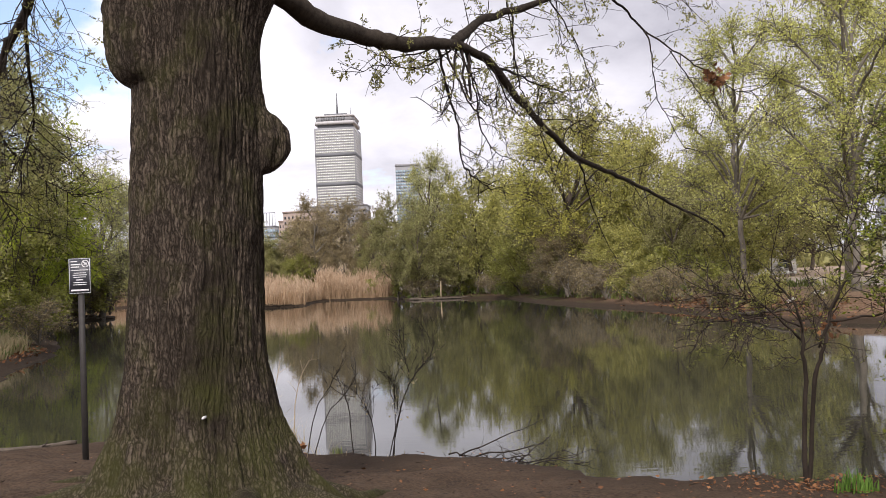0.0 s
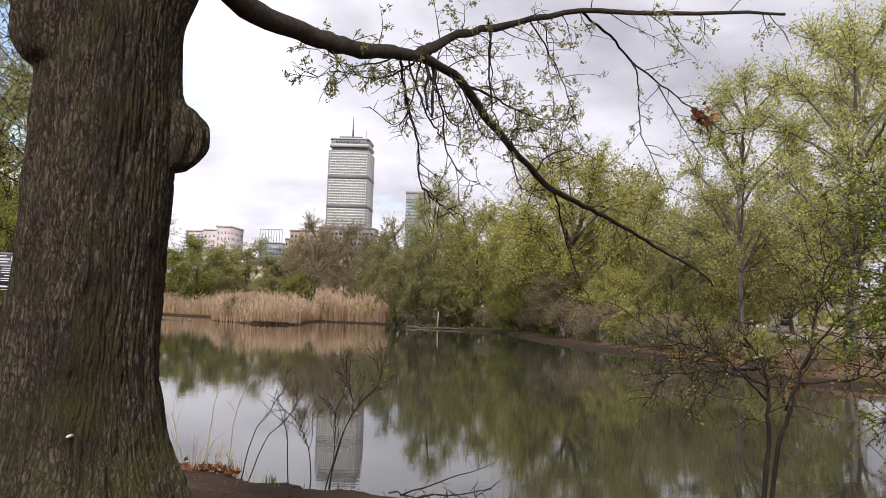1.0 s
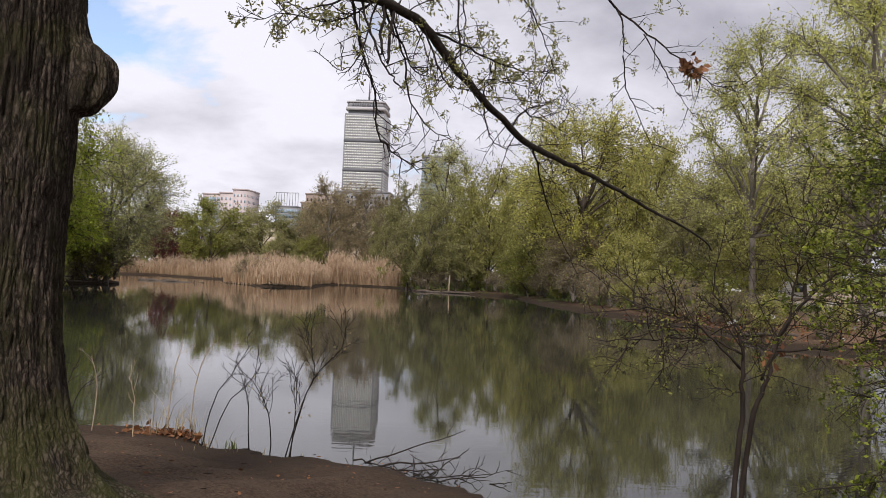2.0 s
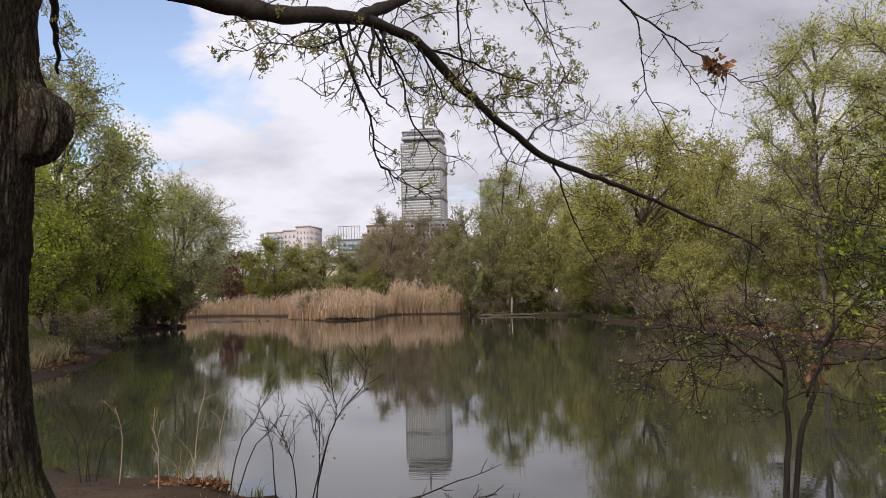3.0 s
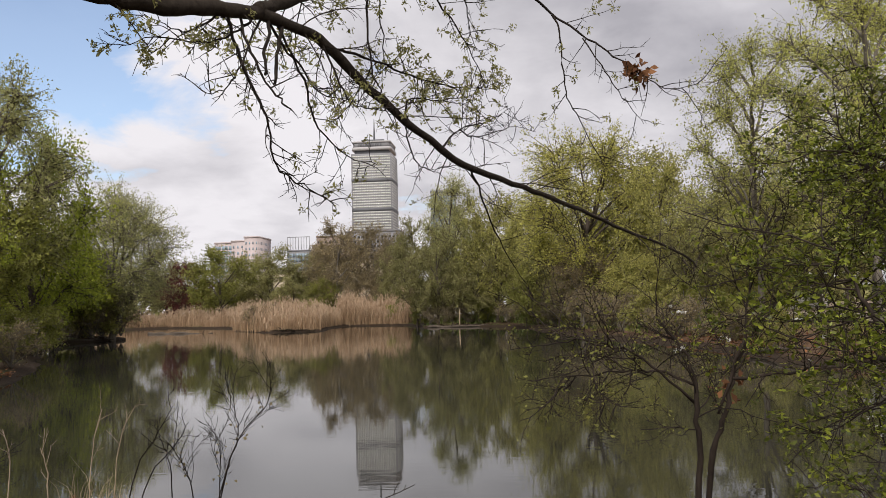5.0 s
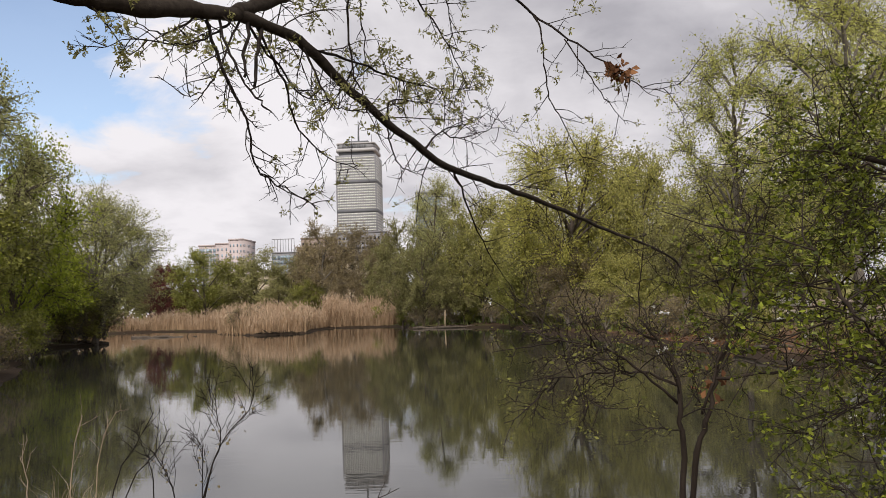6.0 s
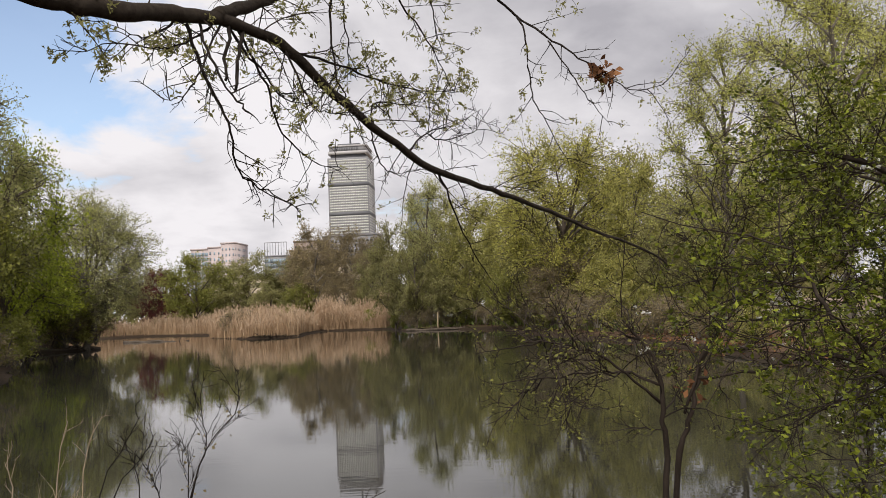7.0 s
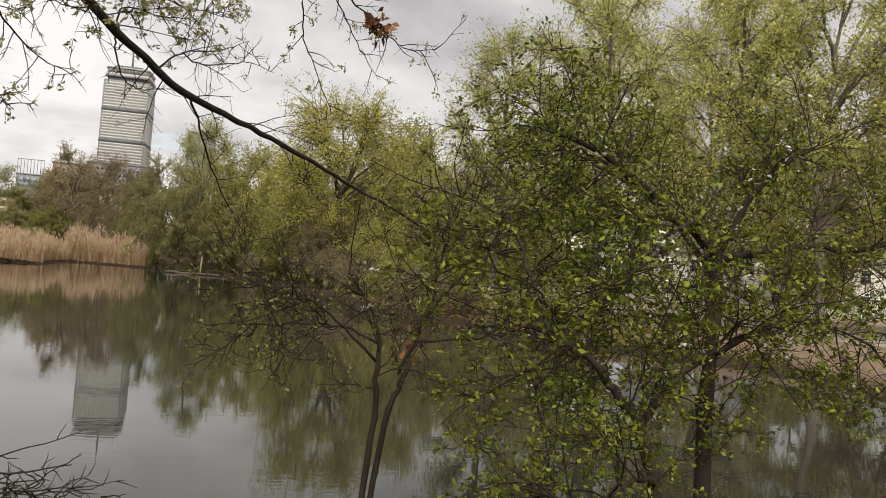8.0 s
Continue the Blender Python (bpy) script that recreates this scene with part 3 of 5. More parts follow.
gy = ladder([(-4000, -300, 8), (-300, -20, 12), (-20, 4, 24), (4, 16, 80), (16, 50, 46), (50, 175, 64), (175, 400, 16), (400, 4500, 12)])
X, Y = np.meshgrid(gx, gy, indexing="ij")
Z = land(X, Y)
g = Mesh()
ii, kk = np.meshgrid(np.arange(len(gx) - 1), np.arange(len(gy) - 1), indexing="ij")
ny = len(gy)
g.add(np.stack([X, Y, Z], -1).reshape(-1, 3), np.stack([ii * ny + kk, (ii + 1) * ny + kk, (ii + 1) * ny + kk + 1, ii * ny + kk + 1], -1).reshape(-1, 4))
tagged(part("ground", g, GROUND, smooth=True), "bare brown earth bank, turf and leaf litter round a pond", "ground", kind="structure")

w = Mesh()
wx, wy = np.linspace(-90, 45, 28), np.linspace(5, 180, 36)
WX, WY = np.meshgrid(wx, wy, indexing="ij")
ii, kk = np.meshgrid(np.arange(27), np.arange(35), indexing="ij")
w.add(np.stack([WX, WY, 0 * WX + WATER_Z], -1).reshape(-1, 3), np.stack([ii * 36 + kk, (ii + 1) * 36 + kk, (ii + 1) * 36 + kk + 1, ii * 36 + kk + 1], -1).reshape(-1, 4))
tagged(part("water", w, WATER, smooth=True), "still dark olive pond water with faint ripples", "water", kind="structure")


def ribbon(name, pts, width, mat, label, category, raise_by=0.03):
    """A path laid on the land along a line."""
    line = np.array(pts, float)
    fine = np.concatenate([np.linspace(a, b, 24, endpoint=False) for a, b in zip(line[:-1], line[1:])] + [line[-1:]])
    tan = np.gradient(fine, axis=0)
    tan /= np.linalg.norm(tan, axis=1)[:, None]
    nor = np.stack([-tan[:, 1], tan[:, 0]], 1)
    m, cols = Mesh(), 7
    rows = []
    for c in np.linspace(-0.5, 0.5, cols):
        e = fine + nor * (c * width)
        rows.append(np.column_stack([e, land(e[:, 0], e[:, 1]) + raise_by - 0.02 * abs(c)]))
    n = len(fine)
    m.add(np.concatenate(rows), [(c * n + k, (c + 1) * n + k, (c + 1) * n + k + 1, c * n + k + 1) for c in range(cols - 1) for k in range(n - 1)])
    return tagged(part(name, m, mat, smooth=True), label, category, kind="structure")


ribbon("footpath", [(42, 16), (36, 30), (34, 48), (32, 72), (30, 100), (33, 140)], 10.0, PATHM, "pale gravel footpath through the trees", "path")
ribbon("road", [(60, 150), (20, 148), (-2, 152), (-12, 175), (-20, 230)], 7.0, PATHM, "pale grey park road behind the trees", "road")

# ---- trees round the pond ----
T_FRESH = dome_tree("maple_tree", "leafy tree in fresh green spring leaf on the bank", 11, 13.5, 6.6, BARK, LEAF_FRESH, 0.20, 0.10, 15, 20, 11, 8, 0.185, 0.96, 5)
T_BRIGHT = dome_tree("maple_tree", "broad tree with bright yellow-green spring leaves", 12, 12, 6.6, BARK, LEAF_BRIGHT, 0.18, 0.10, 16, 26, 12, 5, 0.155, 0.98, 5)
T_ROUND = dome_tree("elm_tree", "round-crowned tree with bare twigs and small pale leaves", 13, 17, 7.6, BARK_PALE, LEAF_PALE, 0.30, 0.20, 24, 36, 12, 8, 0.115, 0.80, 2, 0.38, 0.36, 0.010, 0.4)
T_WISP = dome_tree("birch_tree", "tall slender tree with thin light green foliage", 14, 21, 5.6, BARK_PALE, LEAF_LIGHT, 0.20, 0.24, 24, 20, 11, 5, 0.12, 0.80, 2, 0.34, 0.55, 0.008)
T_OLIVE = dome_tree("willow_tree", "olive green tree coming into leaf at the water", 15, 15, 6.8, BARK, LEAF_OLIVE, 0.22, 0.12, 14, 20, 11, 8, 0.185, 0.94, 6)
T_YELLOW = dome_tree("willow_tree", "yellow-green tree with fine twigs above the shore", 16, 14.5, 6.6, BARK, LEAF_YELLOW, 0.20, 0.12, 14, 20, 11, 8, 0.18, 0.94, 6)
T_BUD = dome_tree("oak_tree", "brownish tree in bud with mostly bare twigs", 17, 15.5, 7.0, BARK_PALE, LEAF_BUD, 0.26, 0.14, 14, 22, 11, 9, 0.165, 0.85, 3, 0.42, 0.34, 0.015)
T_RED = dome_tree("plum_tree", "purple-red leaved tree behind the reeds", 18, 11, 6.0, BARK, LEAF_RED, 0.18, 0.12, 12, 18, 10, 9, 0.18, 0.92, 6)
T_BIG = dome_tree("elm_tree", "wide many-stemmed tree with fine twigs and yellow-green buds", 24, 20, 8.6, BARK, LEAF_GOLD, 0.30, 0.10, 26, 28, 12, 7, 0.14, 0.85, 3, 0.38, 0.34, 0.010, 0.45)
T_SPRAY = dome_tree("ash_tree", "tall airy tree with dark twigs and opening leaves", 25, 19, 6.6, BARK, LEAF_PALE, 0.24, 0.22, 16, 24, 12, 6, 0.14, 0.75, 3, 0.38, 0.40)
T_BARE = tree("oak_tree", "dark bare-twigged tree leaning over the water", 23, 13, 6.6, TWIG, LEAF_BUD, 0.24, 18, 8, 7, 0.12, 0.1, 66)
B_GREEN = dome_tree("bush", "tangled green bush on the pond bank", 19, 3.6, 2.3, BARK_PALE, LEAF_FRESH, 0.05, 0.02, 8, 12, 8, 7, 0.14, 0.95, 4, 0.45, 0.45, leader=0.0, category="bush")
B_BARE = dome_tree("bush", "bare brown thicket with a few buds on the bank", 20, 3.4, 2.3, BARK_PALE, LEAF_BUD, 0.05, 0.02, 8, 12, 8, 4, 0.11, 0.95, 2, 0.45, 0.55, leader=0.0, category="bush")
B_OLIVE = dome_tree("bush", "loose olive-leaved bush at the water's edge", 21, 4.2, 2.5, BARK_PALE, LEAF_YELLOW, 0.05, 0.02, 8, 12, 8, 7, 0.14, 0.95, 4, 0.45, 0.5, leader=0.0, category="bush")

used = set()


def put(proto, x, y, turn=0.0, scale=1.0, group=""):
    ob = plant(proto, x, y, turn, scale, proto not in used)
    used.add(proto)
    return tagged(ob, group=group)


# west bank
for k, (x, y, w_, s, p) in enumerate([(-32.4, 66.5, 1.05, 1.38, T_BRIGHT), (-39.6, 84, 0.97, 0.90, T_BRIGHT), (-30.5, 55.5, 0.90, 0.84, T_FRESH), (-31.2, 58, 1.08, 1.10, T_SPRAY), (-37.2, 91.2, 1.06, 1.0, T_ROUND),
                                      (-38.8, 92.6, 0.51, 0.52, T_OLIVE), (-39.6, 88.5, 0.53, 0.66, T_FRESH), (-26.8, 45, 0.76, 0.94, T_BRIGHT), (-37.5, 75, 0.71, 0.80, T_BRIGHT), (-42.5, 79, 0.98, 0.85, T_FRESH),
                                      (-27, 33, 0.98, 0.85, T_FRESH), (-46, 90, 0.92, 0.80, T_OLIVE), (-21.5, 31, 0.80, 0.80, T_FRESH)]):
    put(p, x, y, 57 * k, (w_, w_, s), "trees on the west bank")
put(T_BARE, -18.2, 26.5, 75, 0.75, "trees on the west bank")
for k, (x, y, s, p) in enumerate([(-20, 42, 0.7, B_BARE), (-27, 57, 0.9, B_GREEN), (-31, 66, 0.9, B_BARE), (-37, 75, 1.0, B_GREEN), (-40.5, 85, 1.4, B_GREEN), (-39.6, 92, 1.5, B_OLIVE),
                                  (-18.5, 33, 0.5, B_BARE), (-23, 38, 0.8, B_GREEN), (-38.0, 91, 1.4, B_OLIVE), (-37.8, 93.6, 1.5, B_BARE), (-44, 97, 1.1, B_OLIVE), (-19, 27, 0.7, B_BARE), (-22, 31, 0.8, B_BARE),
                                  (-34.5, 71, 1.0, B_GREEN), (-29, 61, 0.9, B_GREEN), (-38.5, 89, 1.3, B_BARE), (-24.5, 50, 0.8, B_GREEN)]):
    put(p, x, y, 50 * k, s, "bushes on the west bank")
# behind the reeds
for k, (x, y, w_, s, p) in enumerate([(-57.3, 170, 1.00, 1.16, T_RED), (-48.6, 165, 1.30, 1.09, T_FRESH), (-38.9, 166, 1.18, 0.89, T_OLIVE), (-33.0, 172, 1.00, 0.81, T_OLIVE), (-25.2, 164, 1.01, 1.21, T_BUD), (-18.9, 168, 1.00, 1.16, T_BUD),
                                      (-13.3, 160, 0.78, 1.06, T_BUD), (-64.0, 176, 1.17, 0.79, T_OLIVE), (-47.9, 182, 1.20, 0.86, T_OLIVE), (-27.9, 160, 0.63, 0.59, T_FRESH), (-32.7, 158, 0.70, 0.50, T_OLIVE), (-19.1, 158, 0.67, 0.55, T_BUD),
                                      (-77, 172, 1.30, 0.95, T_OLIVE), (-30, 180, 1.06, 1.01, T_BUD), (-12.8, 150, 0.65, 0.80, T_OLIVE)]):
    put(p, x, y, 67 * k, (w_, w_, s), "trees behind the reeds")
for k, (x, y, s, p) in enumerate([(-23.7, 128, 0.9, B_GREEN), (-28.7, 118, 1.1, B_BARE), (-27.9, 121, 1.0, B_BARE)]):
    put(p, x, y, 31 * k, s, "bushes in the reeds")
# far shore, centre
for k, (x, y, w_, s, p) in enumerate([(-7.3, 128, 0.76, 1.00, T_OLIVE), (-1.7, 124, 0.84, 1.16, T_SPRAY), (-3.6, 121, 0.71, 0.84, T_OLIVE), (4.6, 119, 0.93, 1.22, T_YELLOW), (2.0, 119, 0.76, 0.66, T_OLIVE), (9.8, 111, 0.83, 1.10, T_YELLOW), (13.9, 87, 1.08, 1.00, T_BIG),
                                      (19.4, 80, 0.71, 1.04, T_YELLOW), (12.4, 103, 0.85, 0.82, T_OLIVE), (18.0, 92, 0.86, 0.76, T_YELLOW), (9.4, 104, 0.67, 0.55, T_FRESH), (20.5, 74, 0.57, 0.60, T_OLIVE), (12.4, 84, 0.57, 0.50, T_BUD), (16.4, 76, 0.57, 0.42, T_YELLOW),
                                      (30.4, 96, 1.00, 0.97, T_OLIVE), (38.1, 92, 1.05, 0.92, T_OLIVE), (-0.4, 140, 1.33, 1.16, T_OLIVE), (11, 130, 1.38, 1.20, T_YELLOW), (22, 104, 1.38, 1.20, T_OLIVE), (27, 74, 0.80, 0.80, T_YELLOW)]):
    put(p, x, y, 83 * k, (w_, w_, s), "trees on the far shore")
for k, (x, y, s, p) in enumerate([(-6.5, 128, 0.9, B_GREEN), (-2, 121, 0.8, B_BARE), (3, 119, 0.9, B_GREEN), (9.5, 112, 1.0, B_BARE), (10.5, 102, 1.0, B_GREEN), (11.5, 92, 1.0, B_BARE), (12.3, 80, 1.1, B_BARE),
                                  (14, 71, 1.0, B_BARE), (15.5, 66, 0.9, B_OLIVE), (16, 60, 0.8, B_BARE), (19, 70, 1.0, B_GREEN), (18, 50, 0.6, B_BARE), (-12, 141, 0.8, B_GREEN), (23, 66, 1.2, B_OLIVE), (26, 80, 1.3, B_GREEN), (6, 116, 0.9, B_BARE), (9.5, 108, 0.9, B_GREEN), (10.6, 96, 0.9, B_BARE), (11.8, 86, 1.0, B_GREEN), (13.4, 75, 0.9, B_BARE), (16.8, 57, 0.8, B_BARE), (17.6, 53, 0.7, B_GREEN), (0.5, 120, 0.8, B_BARE), (-4.5, 121, 0.8, B_BARE), (-4, 136, 1.3, B_GREEN), (3, 134, 1.5, B_GREEN), (9, 124, 1.5, B_GREEN), (15, 116, 1.5, B_OLIVE),
                                  (14, 100, 1.4, B_GREEN), (15, 92, 1.4, B_OLIVE), (18, 84, 1.4, B_GREEN), (21, 92, 1.5, B_GREEN)]):
    put(p, x, y, 41 * k, s, "bushes on the far shore")
# right bank
for k, (x, y, s, p) in enumerate([(20.5, 56, 0.95, T_WISP), (29.7, 61.5, 1.15, T_WISP), (23.5, 47, 1.0, T_WISP), (33, 50, 1.1, T_WISP), (28.0, 40, 0.95, T_WISP), (44, 70, 1.1, T_WISP), (34, 33, 0.95, T_WISP), (30.5, 36.5, 1.0, T_WISP), (42, 44, 1.0, T_BUD), (38, 27, 0.95, T_WISP),
                                  (62, 80, 1.2, T_FRESH), (60, 100, 1.2, T_OLIVE), (52, 120, 1.2, T_OLIVE), (34, 104, 1.1, T_OLIVE), (40, 122, 1.2, T_YELLOW)]):
    put(p, x, y, 97 * k, s, "trees on the east bank")
for k, (x, y, s, p) in enumerate([(18.5, 47, 0.45, B_BARE), (19.5, 41, 0.35, B_OLIVE), (22.5, 38.5, 0.3, B_BARE), (20, 62, 0.7, B_GREEN), (60, 72, 1.0, B_GREEN), (25, 74, 0.9, B_OLIVE), (15.4, 63.5, 0.6, B_BARE), (17.0, 52, 0.55, B_BARE), (17.2, 44, 0.5, B_OLIVE), (18.2, 39.5, 0.4, B_BARE)]):
    put(p, x, y, 29 * k, s, "bushes on the east bank")

# ---- the great oak on the bank ----
def oak_trunk():
    """Lofted trunk with root flare, furrowed bark, a burl and a healed knob."""
    top = 7.0
    cx, cy, base = -1.22, 6.62, float(land(-1.22, 6.62)) - 0.12
    m = Mesh()
    z = np.concatenate([np.linspace(0, 1, 195) ** 1.1 * 5.1, np.linspace(5.1, top, 22)[1:]])
    a = np.concatenate([np.linspace(radians(-222), radians(42), 310, endpoint=False), np.linspace(radians(42), radians(138), 36, endpoint=False)])
    rows, cols = len(z), len(a)
    ZZ, AA = np.meshgrid(z, a, indexing="ij")
    rad = np.interp(z, [0, 0.12, 0.35, 0.7, 1.2, 2.0, 2.8, 3.4, 4.0, 4.6, 5.5, 7.0], [1.02, 0.90, 0.76, 0.65, 0.575, 0.54, 0.52, 0.505, 0.52, 0.56, 0.46, 0.40])[:, None]
    warp0 = np.array([[noise.noise(Vector((math.cos(t) * 1.7, math.sin(t) * 1.7, h * 0.8 + 11))) for t in a] for h in z])
    flare = np.exp(-ZZ / 0.55)
    R = rad * (1 + flare * (0.17 * np.cos(5 * AA + 0.6) + 0.10 * np.cos(3 * AA + 2.0) + 0.09 * np.cos(9 * AA + 1.5 * warp0) + 0.06 * np.cos(14 * AA + 3 * warp0)) + 0.025 * np.cos(2 * AA + 0.4 * ZZ) + 0.018 * np.cos(4 * AA - 0.8 * ZZ + 1))
    # furrows: warped ridges that run up the stem
    warp = np.array([[noise.noise(Vector((math.cos(t) * 2.2, math.sin(t) * 2.2, h * 0.9))) for t in a] for h in z])
    fine = np.array([[noise.noise(Vector((math.cos(t) * 9, math.sin(t) * 9, h * 2.6 + 7))) for t in a] for h in z])
    tiny = np.array([[noise.noise(Vector((math.cos(t) * 22, math.sin(t) * 22, h * 5.0 + 3))) for t in a] for h in z])
    plate = np.abs(np.sin(27 * AA + 5.5 * warp + 4.6 * fine + 1.5 * tiny + 1.2 * np.sin(1.3 * ZZ)))
    cross = np.clip(np.abs(np.sin(9 * ZZ + 7 * warp + 6 * fine + 2 * np.floor(27 * AA / np.pi))) * 3, 0, 1)
    R = R + 0.030 * plate ** 0.5 * (0.75 + 0.25 * cross) - 0.024 + 0.020 * fine + 0.012 * warp + 0.012 * tiny

    def bulge(angle, height, wide, tall, out, sharp=2.0):
        d = ((AA - angle + np.pi) % (2 * np.pi) - np.pi) / wide
        return out * np.exp(-np.abs(d) ** sharp - np.abs((ZZ - height) / tall) ** sharp)

    def knob(angle, height, wide, above, below, out):
        # a healed swelling: sloping shoulder above, undercut below
        d = ((AA - angle + np.pi) % (2 * np.pi) - np.pi) / wide
        h = ZZ - height
        f = np.maximum(np.sqrt(np.clip(1 - (h / below) ** 2, 0, 1)), np.where(h > 0, 0.45 * np.exp(-(h / above) ** 2), 0))
        return out * np.sqrt(np.clip(1 - d * d, 0, 1)) * f * (1 + 0.22 * fine + 0.25 * tiny)

    R = R + knob(0.42, 3.06, 0.50, 0.42, 0.27, 0.22) + knob(3.50, 3.98, 0.80, 0.8, 0.46, 0.19) - bulge(-0.15, 1.35, 1.0, 1.0, 0.062) + bulge(-1.2, 3.15, 0.22, 0.12, 0.03) + bulge(0.3, 4.45, 0.8, 0.35, 0.16)
    lean_x, lean_y = 0.012 * ZZ, 0.0 * ZZ
    V = np.stack([cx + lean_x + R * np.cos(AA), cy + lean_y + R * np.sin(AA), base + ZZ], -1).reshape(-1, 3)
    i, k = np.meshgrid(np.arange(rows - 1), np.arange(cols), indexing="ij")
    k2 = (k + 1) % cols
    m.add(np.concatenate([V, [(cx, cy, base + top + 0.2)]]), np.stack([i * cols + k, i * cols + k2, (i + 1) * cols + k2, (i + 1) * cols + k], -1).reshape(-1, 4),
          [((rows - 1) * cols + q, (rows - 1) * cols + (q + 1) % cols, rows * cols) for q in range(cols)])
    return m


OAK = empty("oak_tree", Matrix.Identity(4), "massive old oak with furrowed bark, burls and overhanging limb", "tree")
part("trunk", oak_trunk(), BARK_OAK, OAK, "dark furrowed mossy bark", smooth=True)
rng = np.random.default_rng(5)


def bend(pts, n=5, rough=0.010):
    """A smooth crooked line through a few places."""
    p = np.array(pts, float)
    out = []
    for k in range(len(p) - 1):
        a, b, c, d = p[max(k - 1, 0)], p[k], p[k + 1], p[min(k + 2, len(p) - 1)]
        for t in np.linspace(0, 1, n, endpoint=False):
            out.append(0.5 * (2 * b + (c - a) * t + (2 * a - 5 * b + 4 * c - d) * t * t + (3 * b - a - 3 * c + d) * t ** 3))
    out.append(p[-1])
    out = np.array(out)
    out[1:-1] += rng.normal(size=(len(out) - 2, 3)) * rough
    return out


OAK_LEAF_AT = []


def oak_bough(name, pts, r0, r1, n_side, side_len, n_twig, leafy, hang=-0.25, t0=0.15, rough=0.009, sides=8):
    """One bough of the oak with its side twigs, as one mesh; leaf places are gathered."""
    m, line = Mesh(), bend(pts, 5, rough)
    tube(m, line, np.linspace(r0, r1, len(line)) * (1 + 0.05 * rng.normal(size=len(line))), sides)
    for k in range(n_side):
        c = sprout(rng, line, t0 + (0.99 - t0) * (k + rng.random()) / n_side, radians(40 + 35 * rng.random()), side_len * (0.5 + 0.8 * rng.random()), hang + 0.3 * rng.normal(), 0.11, 7)
        tube(m, c, np.linspace(min(r1 * 1.2, 0.006) + 0.002, 0.0025, 8), 5, False)
        for j in range(n_twig):
            d = sprout(rng, c, 0.2 + 0.8 * rng.random(), radians(35 + 35 * rng.random()), side_len * (0.18 + 0.25 * rng.random()), hang * 0.6 + 0.3 * rng.normal(), 0.14, 4)
            tube(m, d, np.linspace(0.0034, 0.0018, 5), 4, False)
            if rng.random() < leafy:
                OAK_LEAF_AT.append(along(rng, d, 3, 0.5, 1.0, 0.02))
                OAK_LEAF_AT.append(d[-1] + rng.normal(size=(11, 3)) * 0.022)
    part(name, m, BARK_LIMB if r0 > 0.03 else TWIG, OAK, smooth=True)
    return line


# main limb, the long branch that sinks towards the pond, and the limb that goes on above
oak_bough("limb", [(-1.0, 6.55, 4.55), (-0.56, 6.9, 4.50), (-0.27, 7.45, 4.37), (0.09, 8.15, 4.42), (0.43, 8.55, 4.42), (0.80, 9.13, 4.57), (1.08, 9.58, 4.68)], 0.125, 0.062, 4, 0.45, 5, 0.5, -0.1, 0.5, 0.008, 14)
oak_bough("branch", [(1.06, 9.55, 4.67), (1.42, 10.15, 4.65), (1.75, 10.7, 4.42), (2.25, 11.5, 4.02), (2.90, 12.55, 3.68), (3.7, 13.9, 3.55), (4.5, 15.2, 3.42), (5.6, 17.0, 3.17), (7.05, 19.4, 2.92), (7.7, 20.5, 2.62)],
                   0.060, 0.020, 34, 0.85, 5, 0.12, -0.15, 0.04, 0.012, 9)
oak_bough("limb", [(1.06, 9.55, 4.68), (1.25, 10.1, 4.98), (1.45, 10.6, 5.27), (2.1, 10.9, 5.52), (3.1, 11.2, 5.83), (4.4, 11.5, 5.95), (6.0, 11.8, 6.1)], 0.07, 0.02, 30, 0.7, 6, 0.7, -0.45, 0.1, 0.012, 9)
# hanging sprays under the fork
oak_bough("branch", [(0.87, 9.25, 4.52), (0.96, 9.54, 4.07), (1.06, 9.83, 3.74), (1.11, 10.04, 3.31), (1.29, 10.46, 3.17), (1.51, 10.94, 3.01)], 0.017, 0.004, 20, 0.42, 5, 0.12, -0.1, 0.1)
oak_bough("branch", [(0.95, 9.38, 4.57), (1.07, 9.3, 4.21), (1.22, 9.43, 3.9), (1.35, 9.5, 3.75)], 0.013, 0.008, 6, 0.35, 3, 0.1, -0.2, 0.1)
oak_bough("branch", [(1.14, 9.69, 4.6), (1.27, 10.15, 4.4), (1.44, 10.68, 4.18), (1.67, 11.16, 4.23)], 0.015, 0.004, 12, 0.45, 5, 0.3, -0.25, 0.1)
oak_bough("branch", [(1.2, 9.78, 4.61), (1.32, 10.36, 4.23), (1.39, 10.74, 3.81), (1.66, 11.41, 3.6), (1.86, 11.83, 3.61)], 0.015, 0.003, 15, 0.42, 4, 0.2, -0.1, 0.1)
oak_bough("branch", [(1.05, 9.54, 4.63), (0.89, 9.54, 4.49), (0.55, 9.44, 4.37), (0.17, 9.29, 4.38), (-0.1, 9.18, 4.26)], 0.013, 0.003, 14, 0.38, 5, 0.5, -0.1, 0.1)
oak_bough("branch", [(1.08, 9.6, 4.62), (1.02, 9.22, 4.13), (0.96, 8.97, 3.82), (0.83, 8.74, 3.68)], 0.012, 0.003, 9, 0.35, 4, 0.15, -0.15, 0.1)
oak_bough("branch", [(1.25, 9.88, 4.71), (1.22, 9.68, 4.37), (1.22, 9.55, 3.98)], 0.021, 0.015, 2, 0.2, 2, 0.1)
oak_bough("branch", [(1.14, 9.69, 4.68), (1.15, 9.51, 4.32), (1.17, 9.4, 4.03)], 0.018, 0.013, 2, 0.2, 2, 0.1)
